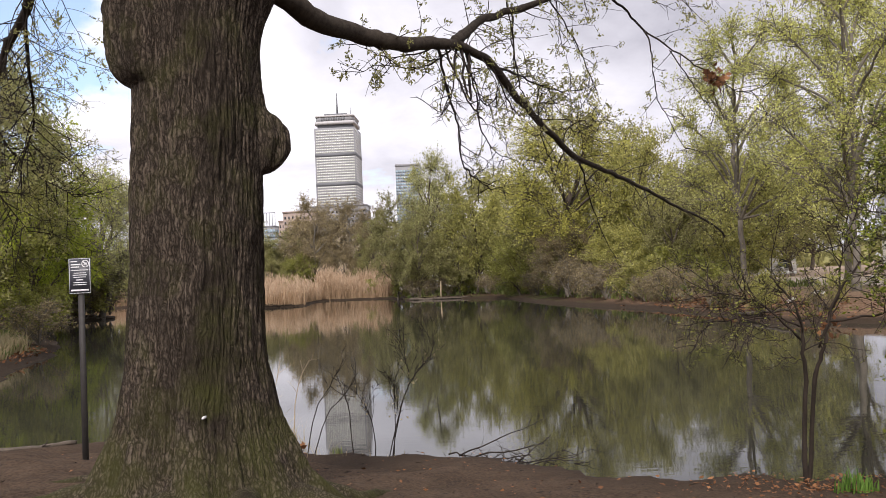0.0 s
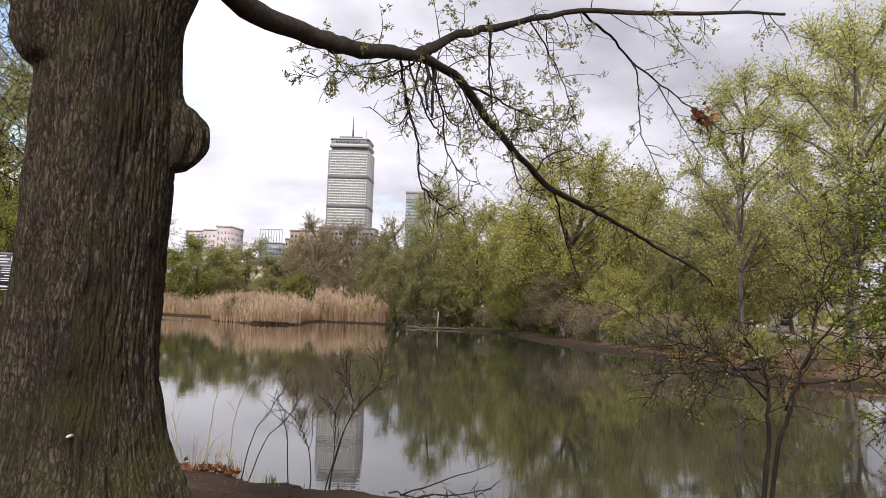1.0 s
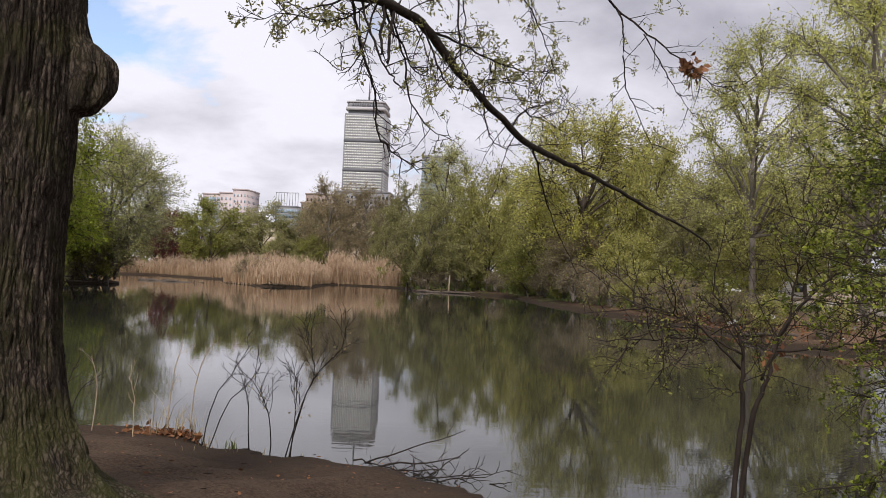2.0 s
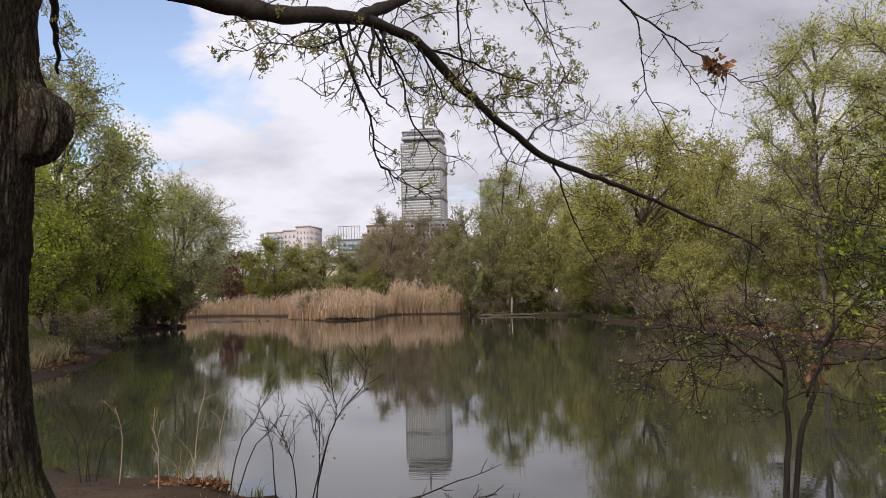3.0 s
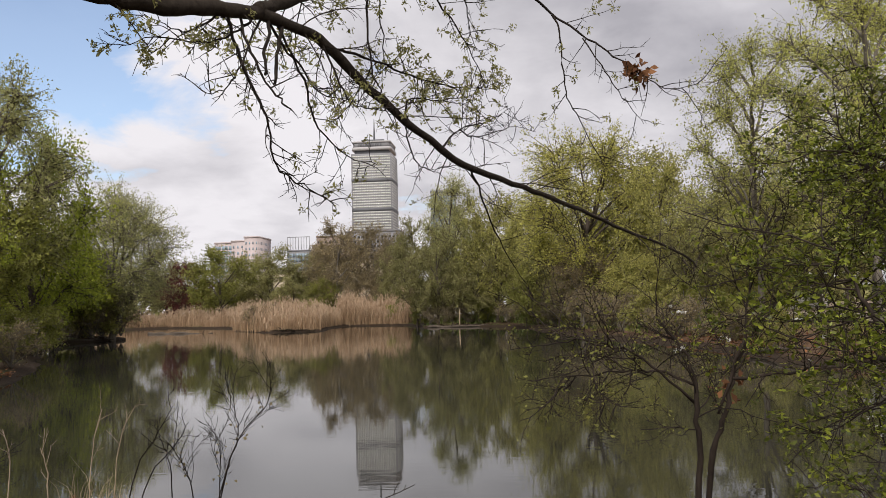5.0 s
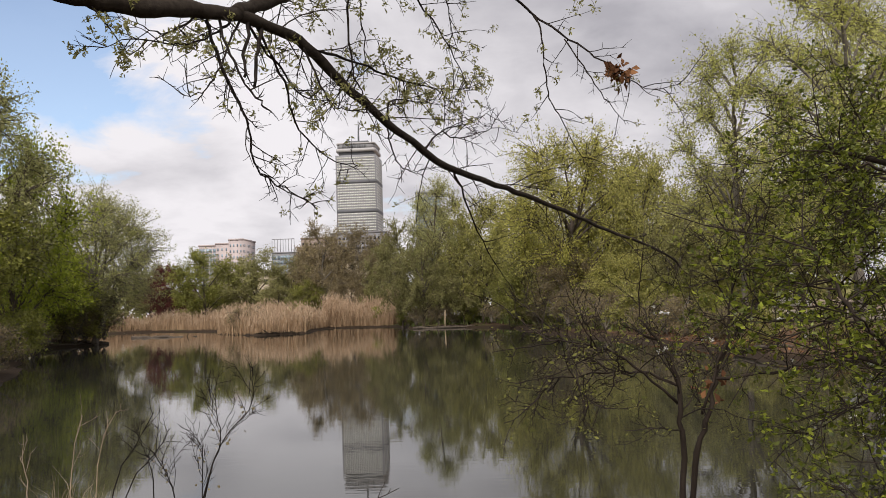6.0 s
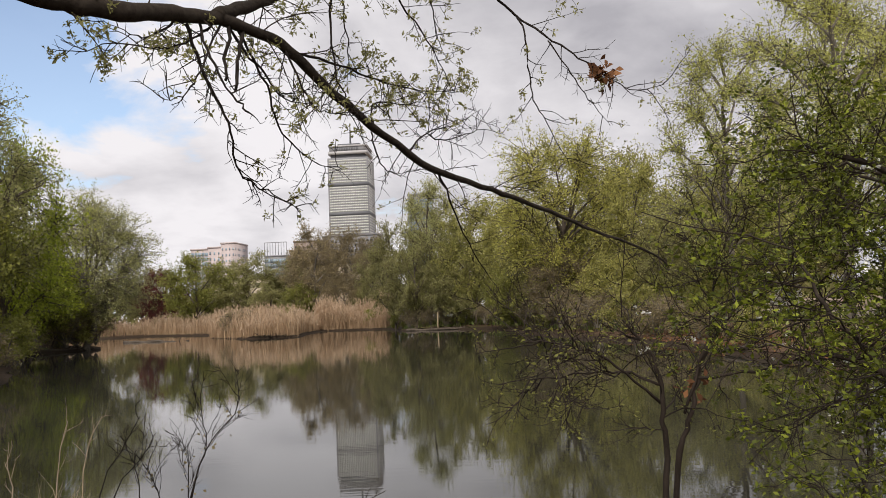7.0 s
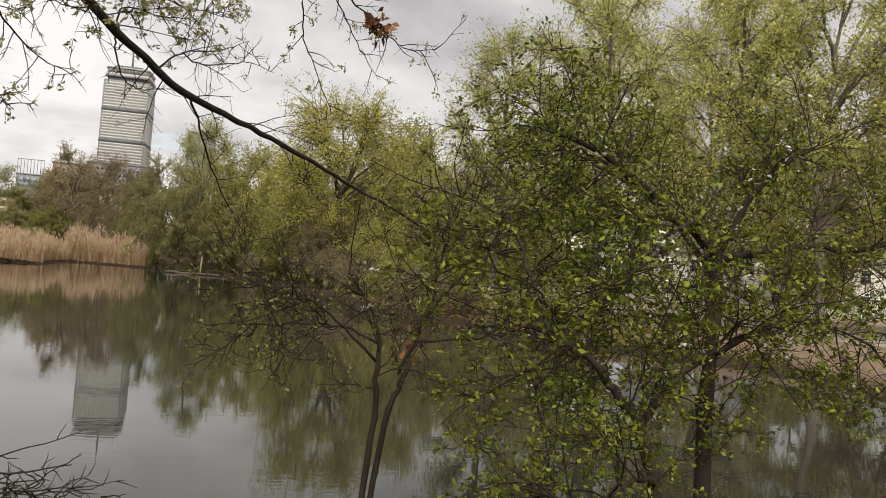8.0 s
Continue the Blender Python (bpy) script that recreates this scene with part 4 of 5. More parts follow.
oak_bough("branch", [(1.52, 10.31, 4.63), (1.74, 10.31, 4.08), (1.95, 10.42, 3.93), (2.25, 10.83, 4.01)], 0.012, 0.003, 12, 0.4, 4, 0.35, -0.1, 0.1)
oak_bough("branch", [(0.81, 9.15, 4.52), (0.52, 9.53, 4.56), (0.2, 9.87, 4.64), (-0.16, 9.91, 4.83)], 0.012, 0.003, 10, 0.35, 4, 0.5, -0.1, 0.1)
# leafy spray and bare fans on the upper side
oak_bough("branch", [(1.63, 10.49, 4.58), (1.91, 11.19, 4.67), (2.28, 12.0, 4.7), (2.79, 13.0, 4.81), (3.39, 14.13, 5.03)], 0.017, 0.004, 24, 0.5, 6, 0.95, 0.0, 0.25)
oak_bough("branch", [(2.28, 11.55, 4.04), (2.27, 11.76, 4.35), (2.58, 12.48, 4.5), (2.91, 13.1, 4.68)], 0.012, 0.004, 8, 0.35, 4, 0.5, 0.0, 0.3)
oak_bough("branch", [(2.62, 12.12, 3.8), (2.84, 12.68, 4.16), (3.22, 13.49, 4.43), (3.61, 14.29, 4.82)], 0.013, 0.003, 14, 0.5, 5, 0.02, 0.15, 0.2)
oak_bough("branch", [(2.84, 12.68, 4.16), (3.06, 13.24, 4.16), (3.55, 14.21, 4.49), (3.97, 14.94, 4.56)], 0.011, 0.003, 13, 0.5, 5, 0.02, 0.15, 0.1)
oak_bough("branch", [(2.25, 11.52, 3.96), (2.32, 11.52, 3.64), (2.49, 11.68, 3.48), (2.65, 11.95, 3.57)], 0.010, 0.003, 8, 0.3, 4, 0.05, -0.1, 0.2)
oak_bough("branch", [(2.94, 12.64, 3.68), (3.1, 13.0, 3.36), (3.31, 13.44, 2.79), (3.68, 14.13, 2.22)], 0.017, 0.004, 8, 0.4, 2, 0.03, -0.2, 0.2)
# twigs that hang from the limb above
oak_bough("branch", [(1.9, 11.15, 5.64), (1.9, 11.05, 4.96), (1.94, 11.0, 4.5), (2.04, 11.04, 4.25)], 0.015, 0.006, 6, 0.35, 3, 0.3, -0.2, 0.3)
oak_bough("branch", [(1.89, 11.81, 5.91), (1.95, 11.91, 5.32), (1.98, 11.98, 4.71)], 0.012, 0.004, 5, 0.3, 3, 0.3, -0.2, 0.3)
oak_bough("branch", [(2.9, 13.9, 6.6), (2.96, 14.13, 6.2), (3.06, 14.29, 5.75)], 0.012, 0.004, 8, 0.4, 4, 0.3, -0.2, 0.2)
# the drooping end with the brown leaf bunch
oak_bough("branch", [(3.1, 11.2, 5.83), (3.65, 12.2, 5.85), (4.07, 12.7, 5.65), (4.46, 12.7, 5.35), (4.85, 12.7, 5.06), (5.15, 12.7, 4.82), (5.5, 12.75, 4.62), (5.95, 12.8, 4.68)], 0.020, 0.004, 15, 0.5, 3, 0.35, -0.15, 0.35)
oak_bough("branch", [(4.07, 12.7, 5.65), (4.17, 12.7, 5.38), (4.19, 12.7, 4.97), (4.25, 12.7, 4.52), (4.42, 12.7, 4.18), (4.65, 12.7, 3.65)], 0.014, 0.004, 9, 0.35, 3, 0.25, -0.2, 0.2)
oak_bough("branch", [(4.46, 12.7, 5.3), (4.75, 12.7, 4.85), (4.95, 12.7, 4.5), (5.2, 12.7, 4.15)], 0.010, 0.003, 8, 0.35, 3, 0.1, -0.2, 0.2)
oak_bough("branch", [(2.4, 11.0, 5.62), (2.8, 11.6, 5.25), (3.05, 12.0, 4.9), (3.2, 12.2, 4.6)], 0.012, 0.003, 10, 0.45, 4, 0.6, -0.2, 0.2)
# a second limb behind the stem, its leafy twigs hang over the water
oak_bough("limb", [(-1.35, 6.7, 5.0), (-1.8, 8.5, 5.6), (-2.6, 10.0, 5.8), (-3.4, 11.6, 5.6), (-4.2, 13.0, 5.3)], 0.12, 0.02, 18, 0.45, 6, 0.9, -0.1, 0.25, 0.02)
# a low limb on the far side from the pond path, with a net of dark hanging twigs
oak_bough("limb", [(-1.5, 6.6, 5.2), (-3.2, 8.6, 5.7), (-4.7, 10.6, 5.5), (-5.9, 12.2, 4.9), (-6.6, 13.2, 4.3)], 0.10, 0.02, 34, 1.0, 8, 0.5, -0.35, 0.3, 0.03)
oak_bough("branch", [(-4.3, 10.0, 5.55), (-4.75, 11.0, 5.0), (-5.1, 11.8, 4.4), (-5.6, 12.4, 3.9)], 0.03, 0.006, 38, 1.1, 8, 0.45, -0.3, 0.1)
oak_bough("branch", [(-5.0, 10.9, 5.4), (-5.6, 11.6, 4.5), (-5.9, 12.2, 3.6), (-5.7, 12.8, 2.9)], 0.028, 0.005, 38, 1.0, 8, 0.45, -0.25, 0.1)
oak_bough("branch", [(-5.6, 11.8, 5.0), (-6.0, 12.6, 4.4), (-5.8, 13.2, 3.9), (-5.3, 13.6, 3.5)], 0.022, 0.005, 34, 1.0, 8, 0.4, -0.2, 0.1)
# the crown overhead: out of view, added to shade stem, limb and bank
def oak_shade_crown():
    """The stem divides above, unseen; heavy limbs with young foliage spread over the bank and shade it."""
    r = np.random.default_rng(9)
    top, spots = np.array([-1.15, 6.6, 6.9]), []
    for k in range(11):
        az, el = k * 2.4 + 0.4, 0.55 + 0.6 * r.random()
        if math.sin(az) > 0.2:
            el = 1.15
        d = np.array([math.cos(az) * math.cos(el), math.sin(az) * math.cos(el), math.sin(el)])
        m, ln = Mesh(), bend([top - (0, 0, 0.5), top + d * 2.2, top + d * 4.5 + (0, 0, 0.8), top + d * 7.0 + (0, 0, 2.2)], 5, 0.05)
        tube(m, ln, np.linspace(0.20, 0.03, len(ln)), 8)
        for _ in range(11):
            c = sprout(r, ln, 0.25 + 0.75 * r.random(), radians(45), 1.2 + 1.4 * r.random(), 0.3, 0.15, 5)
            tube(m, c, np.linspace(0.03, 0.010, 6), 4, False)
            for _ in range(6):
                e = sprout(r, c, 0.2 + 0.8 * r.random(), radians(45), 0.5 + 0.5 * r.random(), 0.2, 0.2, 3)
                tube(m, e, np.linspace(0.010, 0.004, 4), 3, False)
                spots.append(along(r, e, 9, 0.2, 1.0, 0.12))
        part("limb", m, BARK_OAK, OAK, smooth=True)
    s = Mesh()
    specks(s, r, np.concatenate(spots), 0.16)
    part("upper_crown", s, LEAF_OAK, OAK, "young foliage out of view overhead, shading stem and bank")


oak_shade_crown()
lm = Mesh()
leaves(lm, rng, np.concatenate(OAK_LEAF_AT), 0.046, 0.42, 0.0, 0.15)
part("crown", lm, LEAF_OAK, OAK, "small yellow-green opening leaves")
bm_ = Mesh()
leaves(bm_, rng, np.array([5.15, 12.7, 4.80]) + rng.normal(size=(90, 3)) * (0.075, 0.06, 0.075), 0.10, 0.6)
tagged(part("withered_foliage", bm_, LEAF_BROWN, OAK, "withered red-brown leaf bunch"), kind="stuff")
nail = Mesh()
tube(nail, [(-1.02, 6.08, 0.905), (-1.02, 6.0, 0.905), (-1.02, 5.97, 0.905)], [0.010, 0.011, 0.007], 10)
part("tag", nail, WHITEPAINT, OAK, "small round white tree tag")
for ax_, ln in ((-0.25, 1.5), (-0.9, 1.2), (-1.7, 0.8), (0.5, 1.1), (2.6, 1.2), (3.6, 1.1)):
    r_ = np.linspace(0.6, 0.75 + ln, 12)
    px_, py_ = -1.22 + r_ * np.cos(ax_ + 0.15 * np.sin(r_ * 4)), 6.62 + r_ * np.sin(ax_ + 0.15 * np.sin(r_ * 4))
    root = Mesh()
    tube(root, np.column_stack([px_, py_, land(px_, py_) + np.linspace(0.06, -0.07, 12)]), np.linspace(0.15, 0.05, 12), 12)
    part("root", root, BARK_OAK, OAK, smooth=True)


# ---- park sign ----
def park_sign():
    x, y, z0 = -3.94, 10.57, float(land(-3.94, 10.57))
    s = empty("park_sign", pose(x, y, z0 - 0.25), "black park notice with white lettering on a steel post", "sign")
    top = 2.36 - z0 + 0.25
    p = Mesh()
    box(p, -0.035, 0.035, 0.008, 0.014, 0, top - 0.03)
    box(p, -0.035, -0.029, 0.014, 0.042, 0, top - 0.03)
    box(p, 0.029, 0.035, 0.014, 0.042, 0, top - 0.03)
    part("post", p, STEEL, s, "dark steel channel post")
    b = Mesh()
    box(b, -0.145, 0.145, -0.004, 0.006, top - 0.465, top, 0.003)
    board = part("board", b, BLACKPAINT, s)
    f = Mesh()
    for x0, x1, a0, a1 in ((-0.138, 0.138, top - 0.012, top - 0.006), (-0.138, 0.138, top - 0.459, top - 0.453), (-0.138, -0.132, top - 0.453, top - 0.012), (0.132, 0.138, top - 0.453, top - 0.012)):
        box(f, x0, x1, -0.0055, -0.004, a0, a1)
    part("border", f, WHITEPAINT, board, "thin white border")
    rows = [(-0.115, -0.03, 0.045, 0.014), (-0.115, 0.015, 0.085, 0.018), (-0.115, -0.005, 0.118, 0.018), (-0.115, 0.11, 0.158, 0.010), (-0.075, 0.08, 0.195, 0.010), (-0.09, 0.09, 0.222, 0.010),
            (-0.085, 0.085, 0.249, 0.010), (-0.045, 0.045, 0.285, 0.013), (-0.09, 0.09, 0.32, 0.010), (-0.085, 0.085, 0.348, 0.010), (-0.115, 0.115, 0.42, 0.022)]
    for a, b_, down, tall in rows:
        t = Mesh()
        box(t, a, b_, -0.0056, -0.004, top - down - tall / 2, top - down + tall / 2)
        part("text_bar", t, WHITEPAINT, board)
    ring = Mesh()
    ang = np.linspace(0, 2 * np.pi, 33)
    tube(ring, np.column_stack([0.077 + 0.044 * np.cos(ang), np.full(33, -0.005), top - 0.075 + 0.044 * np.sin(ang)]), np.full(33, 0.006), 6, False)
    tube(ring, [(0.046, -0.006, top - 0.044), (0.108, -0.006, top - 0.106)], [0.006, 0.006], 6)
    box(ring, 0.058, 0.096, -0.0055, -0.004, top - 0.095, top - 0.062)
    part("symbol", ring, WHITEPAINT, board, "white round prohibition symbol")
    for zz in (top - 0.05, top - 0.41):
        n = Mesh()
        tube(n, [(0, -0.003, zz), (0, -0.009, zz)], [0.008, 0.006], 8)
        part("bolt", n, STEEL, s)


park_sign()


# ---- shrubs on the near bank at the right ----
def shrub(name, label, category, stems, seed, bark, n_side, side_len, n_sub, n_twig, per_twig, size, leaf, up=0.15, blossom=0, t0=0.35, dead=0):
    """A shrub from its main stems: (line, start radius, end radius) each."""
    r = np.random.default_rng(seed)
    ob = empty(name, pose(*stems[0][0][0]), label, category)
    at = np.array(stems[0][0][0])
    spots = []
    for line, r0, r1 in stems:
        m, ln = Mesh(), bend(np.array(line, float) - at, 5, 0.012)
        tube(m, ln, np.linspace(r0, r1, len(ln)) * (1 + 0.06 * r.normal(size=len(ln))), 8)
        for k in range(n_side):
            c = sprout(r, ln, t0 + (1 - t0) * (k + r.random()) / n_side, radians(40 + 40 * r.random()), side_len * (0.5 + 0.8 * r.random()), up + 0.25 * r.normal(), 0.17, 7)
            tube(m, c, np.linspace(0.0065, 0.003, 8), 5, False)
            for j in range(n_sub):
                d = sprout(r, c, 0.15 + 0.85 * r.random(), radians(35 + 40 * r.random()), side_len * (0.2 + 0.3 * r.random()), up + 0.25 * r.normal(), 0.22, 5)
                tube(m, d, np.linspace(0.004, 0.002, 6), 3, False)
                for i in range(n_twig):
                    e = sprout(r, d, 0.2 + 0.8 * r.random(), radians(40 + 40 * r.random()), side_len * (0.07 + 0.1 * r.random()), up, 0.25, 3)
                    tube(m, e, np.linspace(0.0026, 0.0016, 4), 3, False)
                    if per_twig > 3:
                        # leaves stand in tufts on short spurs
                        spots.append(e[-1] + r.normal(size=(per_twig, 3)) * size * 0.42)
                    elif per_twig:
                        spots.append(along(r, e, per_twig, 0.3, 1.0, size * 0.45))
        part("stem", m, bark, ob, smooth=True)
    if spots:
        sp = np.concatenate(spots)
        lv = Mesh()
        leaves(lv, r, sp, size, 0.5, 0.35, 0.12)
        part("foliage", lv, leaf, ob)
        if blossom:
            pick = sp[r.choice(len(sp), blossom, replace=False)]
            pet = Mesh()
            heart = np.repeat(pick, 4, 0) + r.normal(size=(blossom * 4, 3)) * 0.045
            leaves(pet, r, np.repeat(heart, 5, 0) + r.normal(size=(blossom * 20, 3)) * 0.006, 0.024, 0.8, 0.6)
            part("blossom", pet, PETAL, ob, "small white blossoms")
    if dead:
        dl = Mesh()
        leaves(dl, r, np.array([5.20, 9.44, 1.12]) - at + r.normal(size=(dead, 3)) * (0.05, 0.05, 0.10), 0.07, 0.5)
        tagged(part("withered_foliage", dl, LEAF_BROWN, ob, "a few withered orange leaves"), kind="stuff")
    return ob


zb = float(land(4.85, 9.4)) - 0.05
shrub("hawthorn", "thin-stemmed thorny shrub with sparse green leaves", "shrub",
      [([(4.85, 9.4, zb), (4.9, 9.4, 0.35), (4.91, 9.4, 0.95), (4.86, 9.4, 1.4), (4.6, 9.45, 1.75)], 0.032, 0.010),
       ([(4.88, 9.4, zb), (5.02, 9.4, 0.45), (5.17, 9.4, 0.92), (5.27, 9.4, 1.32), (5.55, 9.5, 1.7), (5.9, 9.6, 2.0)], 0.030, 0.010),
       ([(4.92, 9.4, 1.15), (4.6, 9.35, 1.28), (4.27, 9.3, 1.28), (3.72, 9.3, 1.25)], 0.014, 0.004),
       ([(4.9, 9.4, 1.0), (4.5, 9.2, 1.35), (4.1, 9.0, 1.55), (3.7, 8.9, 1.6)], 0.014, 0.004),
       ([(5.2, 9.4, 1.2), (5.7, 9.3, 1.25), (6.1, 9.2, 1.35), (6.6, 9.1, 1.3)], 0.016, 0.005),
       ([(5.1, 9.4, 0.9), (5.35, 9.3, 1.7), (5.4, 9.3, 2.2), (5.6, 9.3, 2.6)], 0.014, 0.004)],
      31, BARK_SHRUB, 12, 0.72, 6, 5, 2, 0.029, LEAF_FRESH, 0.28, 4, 0.38, 26)
zb = float(land(7.6, 8.6)) - 0.05
shrub("crab_apple_tree", "small leafy crab apple with scattered white blossoms", "tree",
      [([(7.6, 8.6, zb), (7.6, 8.6, 0.7), (7.58, 8.6, 1.4), (7.58, 8.6, 2.18)], 0.075, 0.055),
       ([(7.58, 8.6, 2.15), (7.14, 8.55, 2.42), (6.6, 8.5, 2.76), (6.2, 8.5, 2.95), (5.9, 8.6, 3.0)], 0.045, 0.010),
       ([(7.58, 8.6, 2.15), (7.9, 8.6, 2.7), (8.2, 8.6, 3.0), (8.45, 8.6, 3.15)], 0.042, 0.012),
       ([(7.6, 8.6, 2.1), (8.1, 8.4, 2.25), (8.8, 8.2, 2.3), (9.4, 8.1, 2.7)], 0.038, 0.010),
       ([(7.55, 8.55, 2.1), (7.0, 8.0, 2.3), (6.6, 7.6, 2.2), (6.2, 7.4, 1.9)], 0.030, 0.008),
       ([(7.6, 8.65, 2.0), (7.3, 9.2, 2.6), (7.0, 9.7, 2.9), (6.8, 10.0, 3.1)], 0.034, 0.008),
       ([(6.9, 8.5, 2.58), (6.6, 8.6, 2.8), (6.3, 8.8, 2.9), (6.0, 9.0, 2.85)], 0.020, 0.006),
       ([(7.2, 8.5, 2.38), (6.8, 8.7, 2.4), (6.4, 9.0, 2.2), (6.2, 9.2, 1.9)], 0.018, 0.006),
       ([(7.59, 8.6, 1.5), (7.0, 8.4, 1.6), (6.4, 8.3, 1.4), (5.9, 8.2, 1.0)], 0.022, 0.006),
       ([(7.59, 8.6, 1.3), (7.9, 8.2, 1.6), (8.3, 7.9, 1.6), (8.8, 7.8, 1.3)], 0.022, 0.006)],
      32, BARK_SHRUB, 15, 0.9, 8, 4, 7, 0.039, LEAF_DARK, -0.05, 45, 0.25)
zb = float(land(6.3, 7.0)) - 0.05
shrub("hawthorn", "crooked leafy shrub leaning over the bank", "shrub",
      [([(6.35, 7.0, zb), (6.28, 7.0, 0.53), (6.14, 7.0, 0.94), (5.97, 7.0, 1.17), (5.7, 7.0, 1.40), (5.36, 7.0, 1.51)], 0.055, 0.014),
       ([(6.15, 7.0, 0.95), (6.5, 7.1, 1.3), (6.9, 7.2, 1.5), (7.4, 7.3, 1.6)], 0.028, 0.008),
       ([(5.7, 7.0, 1.40), (5.45, 7.2, 1.8), (5.35, 7.4, 2.2)], 0.018, 0.006),
       ([(6.3, 7.0, 0.6), (6.0, 6.7, 0.7), (5.6, 6.5, 0.6), (5.2, 6.5, 0.7)], 0.02, 0.006)],
      33, BARK_SHRUB, 14, 0.8, 7, 4, 7, 0.035, LEAF_DARK, -0.05, 8, 0.2)


# ---- weeds, litter and brush on the near bank ----
def weed(name, label, lines, seed, mat, n_side, side_len, n_twig, knots=0):
    r = np.random.default_rng(seed)
    at = np.array(lines[0][0], float)
    ob = empty(name, pose(*at), label, "weed")
    for line in lines:
        m, ln = Mesh(), bend(np.array(line, float) - at, 4, 0.006)
        tube(m, ln, np.linspace(0.009, 0.0035, len(ln)), 6)
        for k in range(n_side):
            c = sprout(r, ln, 0.4 + 0.58 * (k + r.random()) / n_side, radians(25 + 25 * r.random()), side_len * (0.4 + 0.8 * r.random()), 0.35, 0.12, 5)
            tube(m, c, np.linspace(0.004, 0.0022, 6), 4, False)
            for j in range(n_twig):
                d = sprout(r, c, 0.3 + 0.7 * r.random(), radians(30 + 25 * r.random()), side_len * (0.15 + 0.3 * r.random()), 0.25, 0.18, 3)
                tube(m, d, np.linspace(0.003, 0.002, 4), 3, False)
        part("stalk", m, mat, ob, smooth=True)
        if knots:
            s = Mesh()
            leaves(s, r, along(r, ln, knots, 0.45, 1.0, 0.05), 0.035, 0.8)
            tagged(part("seed_fluff", s, LEAF_BUD, ob), kind="stuff")
    return ob


G = lambda x, y: float(land(x, y))
weed("dead_weed", "tall dry branching weed standing at the water", [
    [(-0.10, 11.6, G(-0.10, 11.6) - 0.05), (0.07, 11.6, 0.0), (0.24, 11.6, 0.45), (0.20, 11.6, 0.75), (0.18, 11.6, 1.06)],
    [(-0.06, 11.62, G(-0.06, 11.62) - 0.05), (0.12, 11.6, 0.1), (0.30, 11.6, 0.5), (0.55, 11.65, 0.8), (0.62, 11.65, 1.0)],
    [(-0.26, 11.6, G(-0.26, 11.6) - 0.05), (-0.30, 11.6, -0.2), (-0.38, 11.6, 0.12), (-0.57, 11.6, 0.39)],
    [(-0.02, 11.6, G(-0.02, 11.6) - 0.05), (0.03, 11.6, 0.0), (0.02, 11.6, 0.5)]], 41, TWIG, 10, 0.45, 6, 16)
weed("dead_weed", "thin dry weed leaning out over the water", [
    [(-1.36, 12.2, G(-1.36, 12.2) - 0.05), (-1.2, 12.2, 0.0), (-0.98, 12.2, 0.35), (-0.75, 12.2, 0.75)],
    [(-1.30, 12.25, G(-1.30, 12.25) - 0.05), (-1.05, 12.25, -0.1), (-0.75, 12.2, 0.25), (-0.55, 12.2, 0.55)],
    [(-0.62, 11.9, G(-0.62, 11.9) - 0.05), (-0.66, 11.9, 0.0), (-0.75, 11.9, 0.3)]], 42, TWIG, 6, 0.30, 3)
weed("dry_stalks", "pale dry stalks on the edge of the bank", [
    [(-2.9, 12.3, G(-2.9, 12.3) - 0.05), (-2.85, 12.3, 0.1), (-2.95, 12.3, 0.5)],
    [(-2.2, 12.0, G(-2.2, 12.0) - 0.05), (-2.22, 12.0, 0.0), (-2.3, 12.0, 0.30)],
    [(-1.9, 12.4, G(-1.9, 12.4) - 0.05), (-1.85, 12.4, 0.2), (-1.75, 12.45, 0.7)],
    [(-1.6, 12.45, G(-1.6, 12.45) - 0.05), (-1.5, 12.4, 0.3), (-1.3, 12.4, 0.75)]], 43, DRY, 4, 0.35, 1)
weed("red_shoots", "reddish young shoots beside the oak", [
    [(-3.35, 12.3, G(-3.35, 12.3) - 0.05), (-3.3, 12.3, 0.0), (-3.1, 12.3, 0.5)],
    [(-3.30, 12.3, G(-3.30, 12.3) - 0.05), (-3.4, 12.3, 0.1), (-3.55, 12.3, 0.55)],
    [(-3.25, 12.35, G(-3.25, 12.35) - 0.05), (-3.1, 12.3, 0.0), (-2.75, 12.3, 0.30)],
    [(-3.4, 12.25, G(-3.4, 12.25) - 0.05), (-3.5, 12.25, 0.1), (-3.75, 12.25, 0.35)]], 44, BARK_SHRUB, 5, 0.3, 1)


def scatter(name, label, category, mat, seed, xs, ys, n, size, lie=0.9, aspect=0.6, lift=0.012):
    r = np.random.default_rng(seed)
    x, y = r.normal(xs[0], xs[1], n), r.normal(ys[0], ys[1], n)
    keep = shore_distance(x, y) > -0.05
    x, y = x[keep], y[keep]
    m = Mesh()
    leaves(m, r, np.column_stack([x, y, land(x, y) + lift + 0.05 * r.random(len(x)) ** 3]), size, aspect, lie, 0.1)
    return tagged(part(name, m, mat), label, category, kind="stuff")


scatter("fallen_leaves", "orange-brown fallen leaves at the bank's edge", "leaf litter", LEAF_BROWN, 51, (-1.75, 0.33), (12.55, 0.18), 520, 0.085, 0.6)
scatter("fallen_leaves", "a few brown leaves strewn on bare earth", "leaf litter", LEAF_BROWN, 52, (0.5, 2.6), (9.4, 1.6), 220, 0.045)
scatter("fallen_leaves", "brown leaves under the shrub by the water", "leaf litter", LEAF_BROWN, 53, (5.0, 0.8), (8.9, 0.5), 700, 0.05, 0.7)
scatter("fallen_leaves", "rusty leaf litter on the low grassy bank", "leaf litter", LEAF_BROWN, 54, (-18.6, 1.3), (34, 3.5), 1500, 0.16, 0.7)
